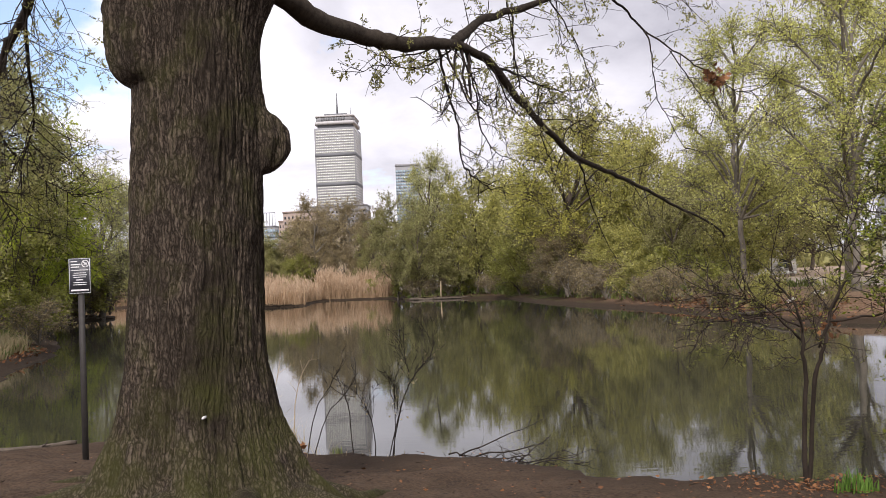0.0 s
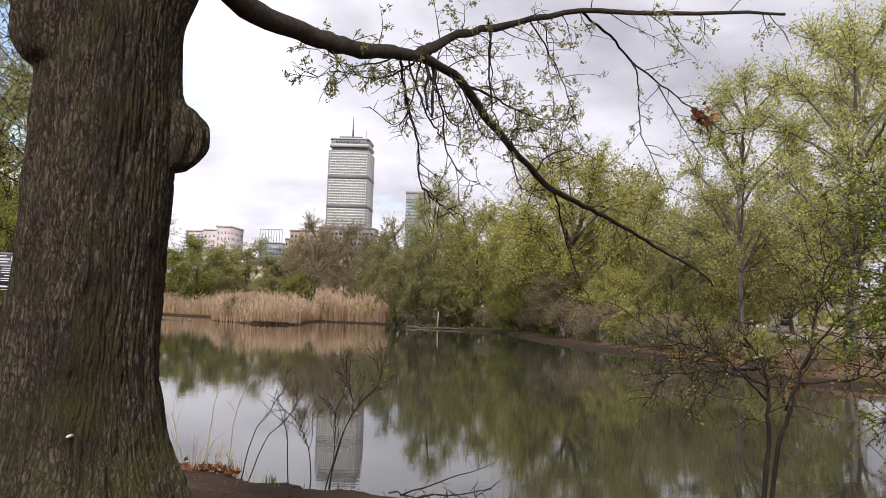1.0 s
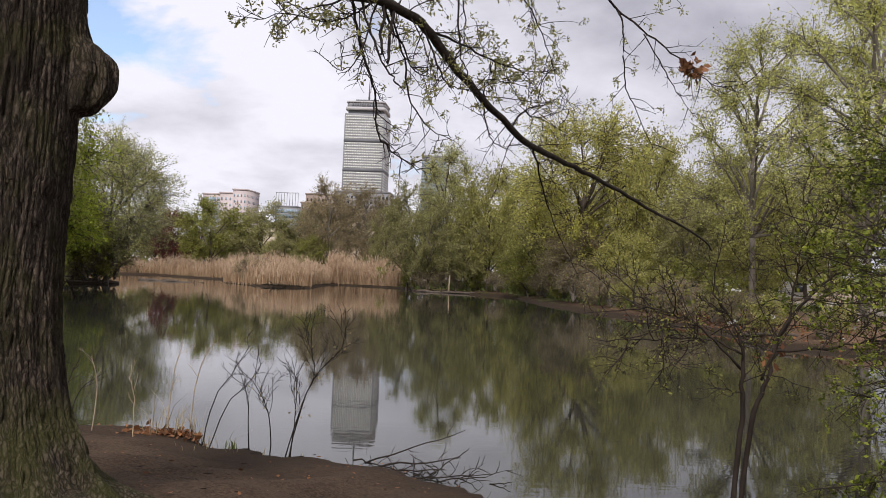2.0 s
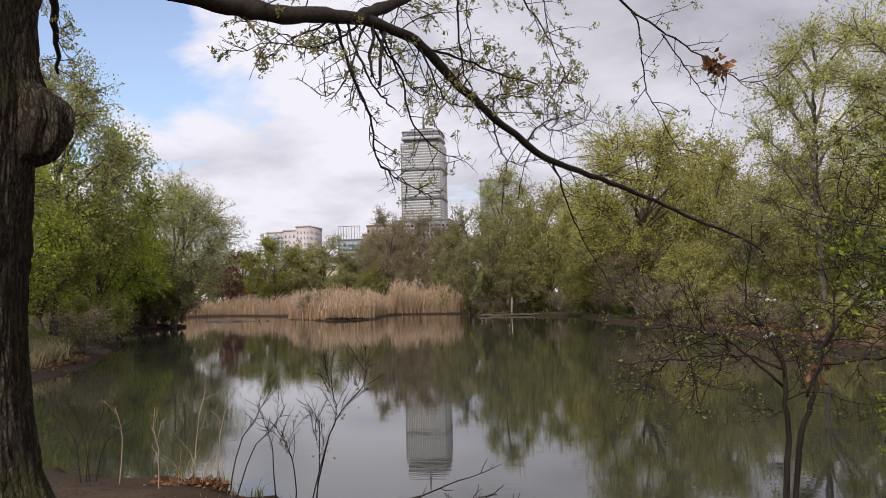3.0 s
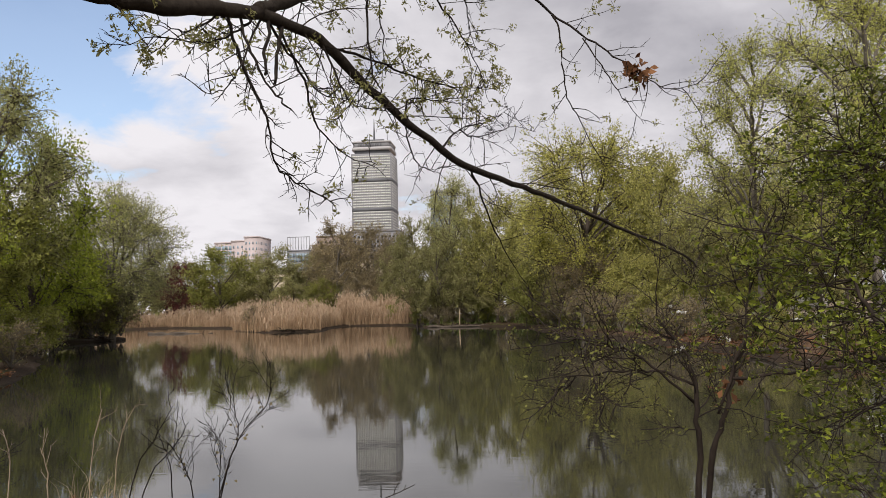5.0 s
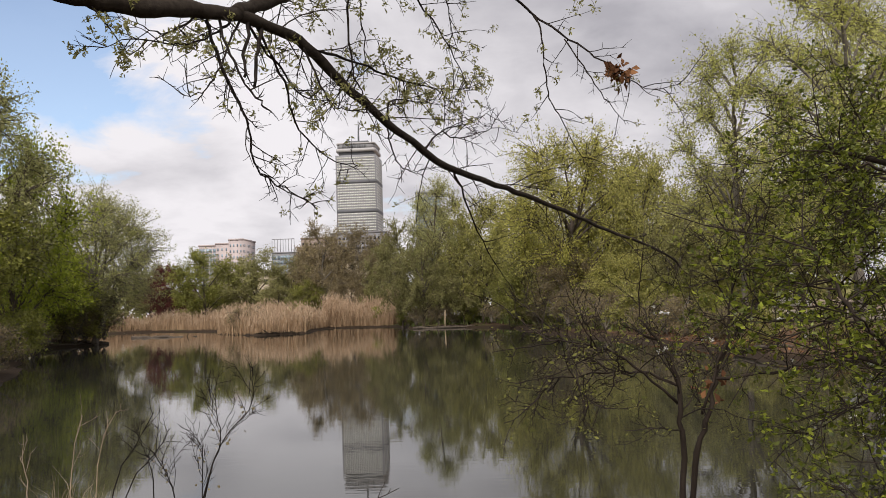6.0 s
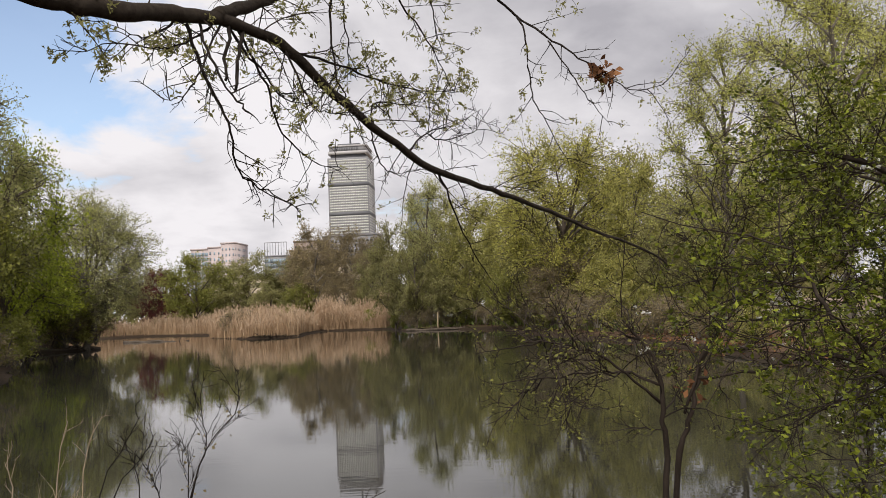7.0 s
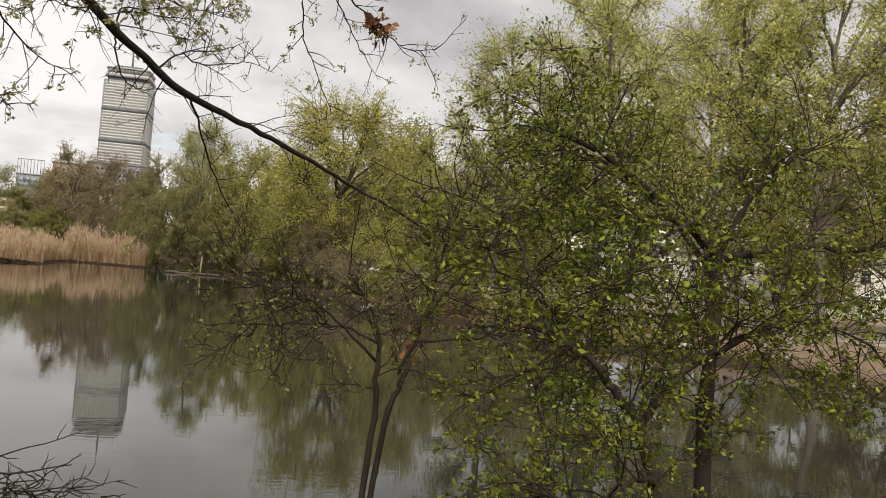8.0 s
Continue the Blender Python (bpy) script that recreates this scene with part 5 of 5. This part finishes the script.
scatter("fallen_leaves", "rusty leaf litter along the wooded shore", "leaf litter", LEAF_BROWN, 55, (18.0, 1.5), (56, 9.0), 2200, 0.2, 0.7)


scatter("driftwood", "dark sticks and drift along the edge of the reed spit", "litter", TWIG, 57, (-21.6, 2.4), (111.2, 0.45), 420, 0.55, 0.9, 0.16, 0.03)
scatter("driftwood", "dark sticks and drift along the far shore", "litter", TWIG, 58, (1.0, 4.5), (118.0, 1.2), 420, 0.55, 0.9, 0.16, 0.03)
scatter("fallen_twigs", "scraps of bark and twig strewn on the earth", "litter", TWIG, 56, (0.0, 3.0), (9.0, 1.9), 700, 0.07, 1.0, 0.15)


def blades(name, label, category, mat, seed, xy, n, height, width, lean=0.25, kind="stuff", vary=0.28):
    """Upright grass-like blades at random places given as a function of the generator."""
    r = np.random.default_rng(seed)
    p = xy(r, n)
    n = len(p)
    z = land(p[:, 0], p[:, 1])
    z = np.maximum(z, WATER_Z - 0.25)
    base = np.column_stack([p, z - 0.02])
    h = height * (1 + vary * r.normal(size=n)).clip(0.35, 1.6)
    h = h * (0.80 + 0.22 * np.sin(p[:, 0] * 0.55 + 1.7 * np.sin(p[:, 1] * 0.31)) + 0.12 * np.sin(p[:, 0] * 1.7 + p[:, 1]))
    d = r.normal(size=(n, 2)) * lean
    a = r.random(n) * np.pi
    s = np.column_stack([np.cos(a), np.sin(a), 0 * a]) * width * 0.5
    mid = base + np.column_stack([d[:, 0] * h * 0.35, d[:, 1] * h * 0.35, h * 0.6])
    top = base + np.column_stack([d[:, 0] * h, d[:, 1] * h, h * 0.97])
    m = Mesh()
    v = np.stack([base - s, base + s, mid + s * 0.8, mid - s * 0.8, top], 1).reshape(-1, 3)
    k = np.arange(n)[:, None] * 5
    m.add(v, k + np.array([[0, 1, 2, 3]]), k + np.array([[3, 2, 4]]))
    ob = tagged(part(name, m, mat), label, category, kind=kind)
    return ob, top


def inside(poly):
    poly = np.array(poly, float)

    def sample(r, n):
        lo, hi = poly.min(0), poly.max(0)
        p = lo + (hi - lo) * r.random((n * 4, 2))
        ok = np.zeros(len(p), bool)
        for (ax, ay), (bx, by) in zip(poly, np.roll(poly, -1, 0)):
            ok ^= ((ay > p[:, 1]) != (by > p[:, 1])) & (p[:, 0] < ax + (p[:, 1] - ay) / ((by - ay) or 1e-9) * (bx - ax))
        return p[ok][:n]
    return sample


def reeds(label, seed, poly, n, height):
    ob, top = blades("reed_bed", label, "reeds", REED, seed, inside(poly), n, height, 0.045, 0.12, vary=0.30)
    r = np.random.default_rng(seed + 1)
    keep = r.random(len(top)) < 0.75
    m = Mesh()
    t = top[keep]
    ax = np.column_stack([r.normal(size=(len(t), 2)) * 0.35, np.full(len(t), 1.0)])
    a = r.random(len(t)) * np.pi
    s = np.column_stack([np.cos(a), np.sin(a), 0 * a]) * 0.055
    ln = (0.45 + 0.3 * r.random(len(t)))[:, None]
    b = t - ax * ln * 0.4
    v = np.stack([b, b + ax * ln * 0.45 + s, b + ax * ln, b + ax * ln * 0.45 - s], 1).reshape(-1, 3)
    m.add(v, np.arange(len(v)).reshape(-1, 4))
    part("plumes", m, PLUME, ob, "feathery pinkish tan plumes")


reeds("dry tan reed bed on a low spit in the pond", 61, [(-33.5, 122), (-25, 110.4), (-18.6, 112), (-20.5, 124), (-20.8, 142), (-28, 150), (-38, 146)], 15000, 2.3)
reeds("tall dry tan reeds at the far shore", 62, [(-21, 142.4), (-14, 140.4), (-9.6, 137.6), (-8, 143), (-12, 151), (-24, 154)], 10000, 3.2)
reeds("low dry reeds along the distant shore", 63, [(-73, 153), (-59, 163.5), (-40, 146), (-28, 150), (-26, 158), (-50, 171), (-72, 168)], 13000, 2.2)
blades("bulb_leaves", "clump of fresh green bulb leaves by the water", "plant", DAFF, 64, lambda r, n: r.normal((4.95, 8.35), (0.13, 0.10), (n, 2)), 70, 0.34, 0.022, 0.22, "")
blades("dry_grass", "pale dry grass tuft on the bank's edge", "grass", DRYGRASS, 65, lambda r, n: r.normal((-1.75, 12.5), (0.30, 0.10), (n, 2)), 90, 0.75, 0.009, 0.42)
blades("dry_grass", "thin dry grass at the foot of the weeds", "grass", DRYGRASS, 66, lambda r, n: r.normal((-0.3, 11.7), (0.8, 0.12), (n, 2)), 40, 0.18, 0.008, 0.3)
blades("bank_grass", "rough green and straw grass under the bank trees", "grass", GRASS, 67, inside([(-15, 27), (-18.5, 38), (-26, 50), (-34, 60), (-40, 50), (-30, 30), (-20, 22)]), 14000, 0.5, 0.05, 0.4)
blades("bank_grass", "straw-coloured grass on the low grassy bank", "grass", DRYGRASS, 68, inside([(-14.2, 27), (-16.3, 31), (-18.4, 38), (-22, 42), (-20, 30)]), 2500, 0.7, 0.04, 0.4)
blades("bank_grass", "rough grass along the far shore", "grass", GRASS, 69, inside([(-6, 122), (6, 116), (10, 105), (12, 80), (16, 60), (28, 60), (24, 100), (14, 130), (-4, 140)]), 9000, 0.6, 0.10, 0.4)


blades("iris_leaves", "dark narrow leaves sprouting at the water's edge", "plant", GRASS, 70, lambda r, n: r.normal((-0.85, 11.83), (0.05, 0.04), (n, 2)), 14, 0.24, 0.02, 0.25, "")


def brushwood():
    ob = empty("brushwood", pose(1.25, 11.75, WATER_Z), "dark dead branches lying half in the water", "driftwood")
    r = np.random.default_rng(71)
    for a, b, rad in (((-0.35, 0.15, 0.12), (0.95, 0.5, 0.55), 0.012), ((-0.4, 0.1, 0.05), (0.9, 0.3, 0.22), 0.016), ((-0.3, 0.05, 0.08), (0.7, 0.0, 0.12), 0.014), ((0.2, -0.1, 0.02), (1.3, -0.35, 0.18), 0.012),
                      ((0.5, 0.1, 0.02), (1.0, 0.2, 0.35), 0.009), ((-0.5, 0.1, 0.16), (0.2, 0.25, 0.0), 0.012), ((0.6, -0.2, 0.0), (1.55, -0.6, 0.30), 0.009), ((0.9, -0.3, 0.0), (1.2, -0.3, 0.30), 0.007)):
        m, ln = Mesh(), wander(r, a, b, 9, 0.018)
        tube(m, ln, np.linspace(rad, rad * 0.35, 9), 6)
        for _ in range(5):
            c = sprout(r, ln, 0.2 + 0.8 * r.random(), radians(30 + 40 * r.random()), 0.25 * r.random() + 0.08, 0.2, 0.2, 4)
            tube(m, c, np.linspace(0.006, 0.0025, 5), 4, False)
        part("stick", m, TWIG, ob, smooth=True)
    # a tangle of short broken sticks
    for k in range(34):
        x, y = r.normal(0.30, 0.42), r.normal(0.05, 0.22)
        az, ln_ = r.random() * 6.28, 0.15 + 0.35 * r.random()
        m, ln = Mesh(), wander(r, (x, y, 0.0), (x + ln_ * math.cos(az), y + 0.6 * ln_ * math.sin(az), 0.03 + 0.22 * r.random()), 6, 0.014)
        tube(m, ln, np.linspace(0.009, 0.003, 6), 5)
        c = sprout(r, ln, 0.5, radians(45), 0.12, 0.2, 0.2, 3)
        tube(m, c, np.linspace(0.004, 0.002, 4), 4, False)
        part("stick", m, TWIG, ob, smooth=True)


brushwood()


def log(label, a, b, r0, r1, seed):
    r = np.random.default_rng(seed)
    a, b = np.array(a, float), np.array(b, float)
    m, ln = Mesh(), wander(r, (0, 0, 0), b - a, 10, np.linalg.norm(b - a) * 0.01)
    tube(m, ln, np.linspace(r0, r1, 10), 10)
    for k in range(3):
        c = sprout(r, ln, 0.2 + 0.7 * r.random(), radians(50), r0 * 5, 0.3, 0.1, 4)
        tube(m, c, np.linspace(r0 * 0.35, r0 * 0.12, 5), 6)
    ob = tagged(part("log", m, BARK, smooth=True), label, "log")
    ob.location = a


log("dark fallen log along the wooded spit", (-42, 82, -0.62), (-36.6, 93.2, -0.72), 0.28, 0.18, 81)
log("weathered log lying in the shallows before the reeds", (-44, 118, -0.74), (-34, 115, -0.78), 0.22, 0.12, 82)
log("low dark log at the far waterline", (-5, 118.2, -0.72), (4, 116.2, -0.74), 0.2, 0.13, 83)
log("pale fallen branch on the leafy shore", (15.9, 44, -0.6), (17.2, 40, -0.3), 0.12, 0.06, 84)
log("short log on the bank by the sign", (-6.6, 13.2, float(land(-6.6, 13.2)) + 0.03), (-5.3, 13.35, float(land(-5.3, 13.35)) + 0.03), 0.05, 0.035, 85)
post = Mesh()
tube(post, [(0, 0, 0), (0.01, 0, 1.2), (0.05, 0, 2.6)], [0.11, 0.10, 0.08], 8)
_p = tagged(part("post", post, DRY, smooth=True), "pale weathered post standing at the far waterline", "post")
_p.location = (-0.6, 117.6, -0.9)


# ---- buildings beyond the park ----
def face_grid(wall, panes, width, z0, z1, cols, rows, pane_w, pane_h, depth=0.25):
    """Window panes set into a facade that lies in the plane y = 0 and spans x = 0 to width, looking to -y."""
    cw, rh = width / cols, (z1 - z0) / rows
    for i in range(cols):
        for k in range(rows):
            x, z = (i + 0.5) * cw, z0 + (k + 0.5) * rh
            box(panes, x - cw * pane_w / 2, x + cw * pane_w / 2, -0.05, depth, z - rh * pane_h / 2, z + rh * pane_h / 2)


def turned(mesh, m):
    for k, v in enumerate(mesh.v):
        mesh.v[k] = np.array([(m @ Vector(p))[:] for p in v])
    return mesh


def office_tower():
    ob = empty("office_tower", pose(-171.5, 1110, 0, 0, 0, -2.5), "tall grey office tower with banded windows and roof mast", "building")
    W, H = 54.0, 209.0
    b = Mesh()
    box(b, 0, W, 0, W, -2, H)
    part("body", b, CONCRETE, ob)
    for n, (m, side) in enumerate(((Matrix.Identity(4), W), (pose(W, 0, 0, 0, 0, 90), W))):
        p = Mesh()
        for z0, z1, rows in ((H - 34, H - 2, 9), (H - 73, H - 38, 10), (2, H - 77, 36)):
            cw = W / 24
            for k in range(rows):
                z = z0 + (k + 0.5) * (z1 - z0) / rows
                for i in range(22):
                    x = W * 0.03 + (i + 0.5) * W * 0.94 / 22
                    box(p, x - cw * 0.41, x + cw * 0.41, -0.25, 0.3, z - 0.95, z + 0.95)
        tagged(part("glazing", turned(p, m), GLASS_PALE, ob, "rows of panes painted pale for the sky they reflect"), kind="stuff")
        for z0, z1 in ((H - 38, H - 34), (H - 77, H - 73)):
            q = Mesh()
            box(q, 0, W, -0.35, 0.2, z0, z1)
            part("mechanical_band", turned(q, m), CONCRETE_DK, ob, "darker mechanical floor")
    c = Mesh()
    box(c, 4, W - 4, 4, W - 4, H, H + 5)
    part("neck", c, CONCRETE_DK, ob, "recessed dark storey under the head")
    c = Mesh()
    box(c, 0.5, W - 0.5, 0.5, W - 0.5, H + 5, H + 9, 3.0)
    crown = part("crown", c, PALESTONE, ob, "overhanging pale roof storey")
    c = Mesh()
    box(c, 2.0, W - 2.0, 2.0, W - 2.0, H + 9, H + 15, 3.0)
    part("sign_band", c, CONCRETE, crown)
    c = Mesh()
    box(c, 1.0, W - 1.0, 1.0, W - 1.0, H + 15, H + 17, 3.0)
    part("parapet", c, PALESTONE, crown)
    for k in range(10):
        x = 9.0 + k * 3.3
        bar = Mesh()
        box(bar, x, x + 2.3, 1.6, 2.1, H + 10, H + 14)
        part("letter_bar", bar, CONCRETE_DK, crown, "dark plain bar of a roof sign")
    r = Mesh()
    box(r, 12, W - 12, 12, W - 12, H + 17, H + 21)
    part("roof_plant", r, CONCRETE_DK, ob)
    mast = Mesh()
    tube(mast, [(27, 27, H + 19), (27, 27, H + 36), (27, 27, H + 52)], [1.4, 1.0, 0.4], 8)
    part("mast", mast, CONCRETE_DK, ob, "thin lattice mast")
    mast2 = Mesh()
    tube(mast2, [(45, 27, H + 16), (45, 27, H + 32)], [0.5, 0.3], 6)
    part("antenna", mast2, CONCRETE_DK, ob)


def block(name, label, x, y, turn, w, d, h, wall, pane, cols, rows, pw=0.6, ph=0.6, roof=None, side_cols=None):
    ob = empty(name, pose(x, y, 0, 0, 0, turn), label, "building")
    b = Mesh()
    box(b, 0, w, 0, d, -2, h)
    part("wall", b, wall, ob)
    r = Mesh()
    box(r, -0.4, w + 0.4, -0.4, d + 0.4, h, h + max(0.5, h * 0.02))
    part("roof", r, roof or wall, ob)
    if cols:
        for m, n in ((Matrix.Identity(4), cols), (pose(w, 0, 0, 0, 0, 90), side_cols or max(2, int(cols * d / w)))):
            p = Mesh()
            face_grid(None, p, w if n == cols and m == Matrix.Identity(4) else d, h * 0.05, h * 0.97, n, rows, pw, ph)
            tagged(part("glazing", turned(p, m), pane, ob), kind="stuff")
    return ob


office_tower()
block("office_building", "blue-grey glass office tower behind the trees", -53.5, 900, 0, 26, 30, 125, CONCRETE, GLASS_BLUE, 10, 34, 0.9, 0.8, None, 10)
block("office_building", "low pinkish stone office block", -194, 650, -4, 24, 22, 57, PINKSTONE, GLASS_BLUE, 7, 11, 0.35, 0.45)
block("office_building", "glass-fronted wing of the pinkish office block", -208, 652, -4, 14, 20, 56, PINKSTONE, GLASS_BLUE, 5, 14, 0.85, 0.8)
block("office_building", "pale pinkish stone tower block", -181, 640, -4, 11, 30, 59, PINKSTONE, GLASS_BLUE, 4, 12, 0.35, 0.45)
block("office_building", "pale blue glass building with an open frame on top", -162, 700, -3, 19, 16, 52, CONCRETE, GLASS_BLUE, 8, 12, 0.88, 0.82)
fr = empty("roof_frame", pose(-162, 700, 53.1, 0, 0, -3), "open steel roof frame on the glass building", "roof frame")
for k in range(9):
    f = Mesh()
    box(f, k * 2.35, k * 2.35 + 0.35, 0.2, 0.6, 0, 10.5)
    part("upright", f, CONCRETE, fr)
f = Mesh()
box(f, 0, 19.15, 0.2, 0.6, 10.5, 11.0)
part("rail", f, CONCRETE, fr)
block("apartment_building", "tan brick apartment building with a flat roof", -105, 540, -3, 20, 20, 49, TANBRICK, WINDARK, 8, 13, 0.4, 0.5)
block("apartment_building", "grey-tan apartment slab under the tower", -98, 610, -3, 40, 20, 58, CONCRETE, WINDARK, 14, 15, 0.6, 0.5)
block("apartment_building", "brown brick apartment house behind the trees", -112, 560, -3, 12, 16, 45, TANBRICK, WINDARK, 6, 12, 0.4, 0.5)
block("stone_house", "buff limestone house with tall dark windows", -28.5, 205, -4, 13, 12, 14.2, BUFF, WINDARK, 6, 5, 0.35, 0.55, ROOF)
block("stone_house", "long buff limestone terrace behind the trees", -62, 222, -4, 36, 12, 12, BUFF, WINDARK, 14, 4, 0.35, 0.5, ROOF)


def gable_house(label, x, y, turn, w, d, h, rise, wall, cols):
    z = float(land(x, y))
    ob = empty("house", pose(x, y, z, 0, 0, turn), label, "house")
    b = Mesh()
    v = [(0, 0, -0.5), (w, 0, -0.5), (w, d, -0.5), (0, d, -0.5), (0, 0, h), (w, 0, h), (w, d, h), (0, d, h), (0, d / 2, h + rise), (w, d / 2, h + rise)]
    b.add(v, [(0, 1, 5, 4), (2, 3, 7, 6), (0, 3, 2, 1), (1, 2, 6, 5), (3, 0, 4, 7)], [(5, 6, 9), (7, 4, 8)])
    part("wall", b, wall, ob)
    r = Mesh()
    t, o = 0.18, 0.5
    for s in (0, 1):
        e = (-o, h - o * rise / (d / 2)) if s == 0 else (d + o, h - o * rise / (d / 2))
        a = [(-o, e[0], e[1]), (w + o, e[0], e[1]), (w + o, d / 2, h + rise), (-o, d / 2, h + rise)]
        a = a + [(p[0], p[1], p[2] + t) for p in a]
        r.add(a, [(4, 5, 6, 7), (0, 3, 2, 1), (0, 1, 5, 4), (1, 2, 6, 5), (3, 0, 4, 7), (2, 3, 7, 6)])
    part("roof", r, ROOF, ob, "grey slate gable roof")
    for k in range(int(h / 0.22)):
        c = Mesh()
        box(c, 0, w, -0.035, 0.0, k * 0.22 + 0.02, k * 0.22 + 0.20)
        part("clapboard", c, wall, ob)
    for k in range(cols):
        for fl in range(max(1, int(h // 2.8))):
            cx = (k + 0.5) * w / cols
            q = Mesh()
            box(q, cx - 0.6, cx + 0.6, -0.09, -0.03, 0.9 + fl * 2.8, 2.5 + fl * 2.8)
            win = part("window", q, CLAP, ob)
            g_ = Mesh()
            box(g_, cx - 0.48, cx + 0.48, -0.11, -0.085, 1.02 + fl * 2.8, 1.72 + fl * 2.8)
            box(g_, cx - 0.48, cx + 0.48, -0.11, -0.085, 1.78 + fl * 2.8, 2.38 + fl * 2.8)
            part("pane", g_, WINDARK, win)


gable_house("white clapboard house behind the trees", 50, 96, -36, 30, 10, 6.2, 3.4, CLAP, 10)
gable_house("grey-roofed pavilion among the trees", 29, 108, -14, 15, 10, 4.2, 4.2, CLAP, 5)


def car(label, x, y, turn, paint, length=4.4):
    z = float(land(x, y)) + 0.04
    ob = empty("car", pose(x, y, z, 0, 0, turn), label, "car", "cars parked along the road")
    b = Mesh()
    prof = [(0, 0.30), (0, 0.72), (0.12, 0.86), (1.0, 0.95), (length - 0.75, 0.98), (length - 0.1, 0.88), (length, 0.7), (length, 0.30)]
    v = [(px, s, pz) for s in (-0.88, 0.88) for px, pz in prof]
    n = len(prof)
    b.add(v, [(k, k + 1, n + k + 1, n + k) for k in range(n - 1)] + [(7, 0, 8, 15)] + [(0, 7, 6, 1), (1, 6, 5, 2), (2, 5, 4, 3), (8, 9, 14, 15), (9, 10, 13, 14), (10, 11, 12, 13)])
    part("body", b, paint, ob)
    c = Mesh()
    cab = [(1.0, 0.95), (1.75, 1.45), (3.1, 1.47), (length - 0.7, 0.98)]
    v = [(px, s * (1 if pz < 1.2 else 0.82), pz) for s in (-0.86, 0.86) for px, pz in cab]
    c.add(v, [(0, 1, 5, 4), (1, 2, 6, 5), (2, 3, 7, 6), (0, 3, 2, 1), (4, 5, 6, 7)])
    part("cabin", c, WINDARK, ob, "dark glazed cabin")
    rf = Mesh()
    box(rf, 1.78, 3.08, -0.7, 0.7, 1.46, 1.50)
    part("roof", rf, paint, ob)
    for wx_ in (0.85, length - 0.85):
        for s in (-0.82, 0.82):
            t = Mesh()
            tube(t, [(wx_, s - 0.1, 0.32), (wx_, s + 0.1, 0.32)], [0.32, 0.32], 16)
            part("wheel", t, RUBBER, ob)


car("white parked car on the park road", 10.0, 148.6, 2, CARPAINT)
car("white parked car behind the shore trees", -3.5, 151, -14, CARPAINT)
car("dark grey parked car on the park road", 17.0, 148.3, 2, CARPAINT2)
car("white parked car near the reeds", -9.5, 164, -60, CARPAINT)

# ---- woods in the distance, all round ----
def far_woods(label, seed, ring, n, tall):
    r = np.random.default_rng(seed)
    a = r.random(n) * 2 * np.pi
    d = ring + 60 * r.random(n)
    top = tall * (0.65 + 0.35 * np.sin(a * 23 + 2 * np.sin(a * 7)) * np.sin(a * 41))
    z = top * r.random(n) ** 0.6
    x, y = d * np.sin(a), 40 + d * np.cos(a)
    m = Mesh()
    leaves(m, r, np.column_stack([x, y, z + 0.2]), 1.9, 0.8)
    tagged(part("far_woods", m, LEAF_OLIVE), label, "woods", kind="stuff")


far_woods("distant olive woods round the park", 91, 215, 60000, 13)
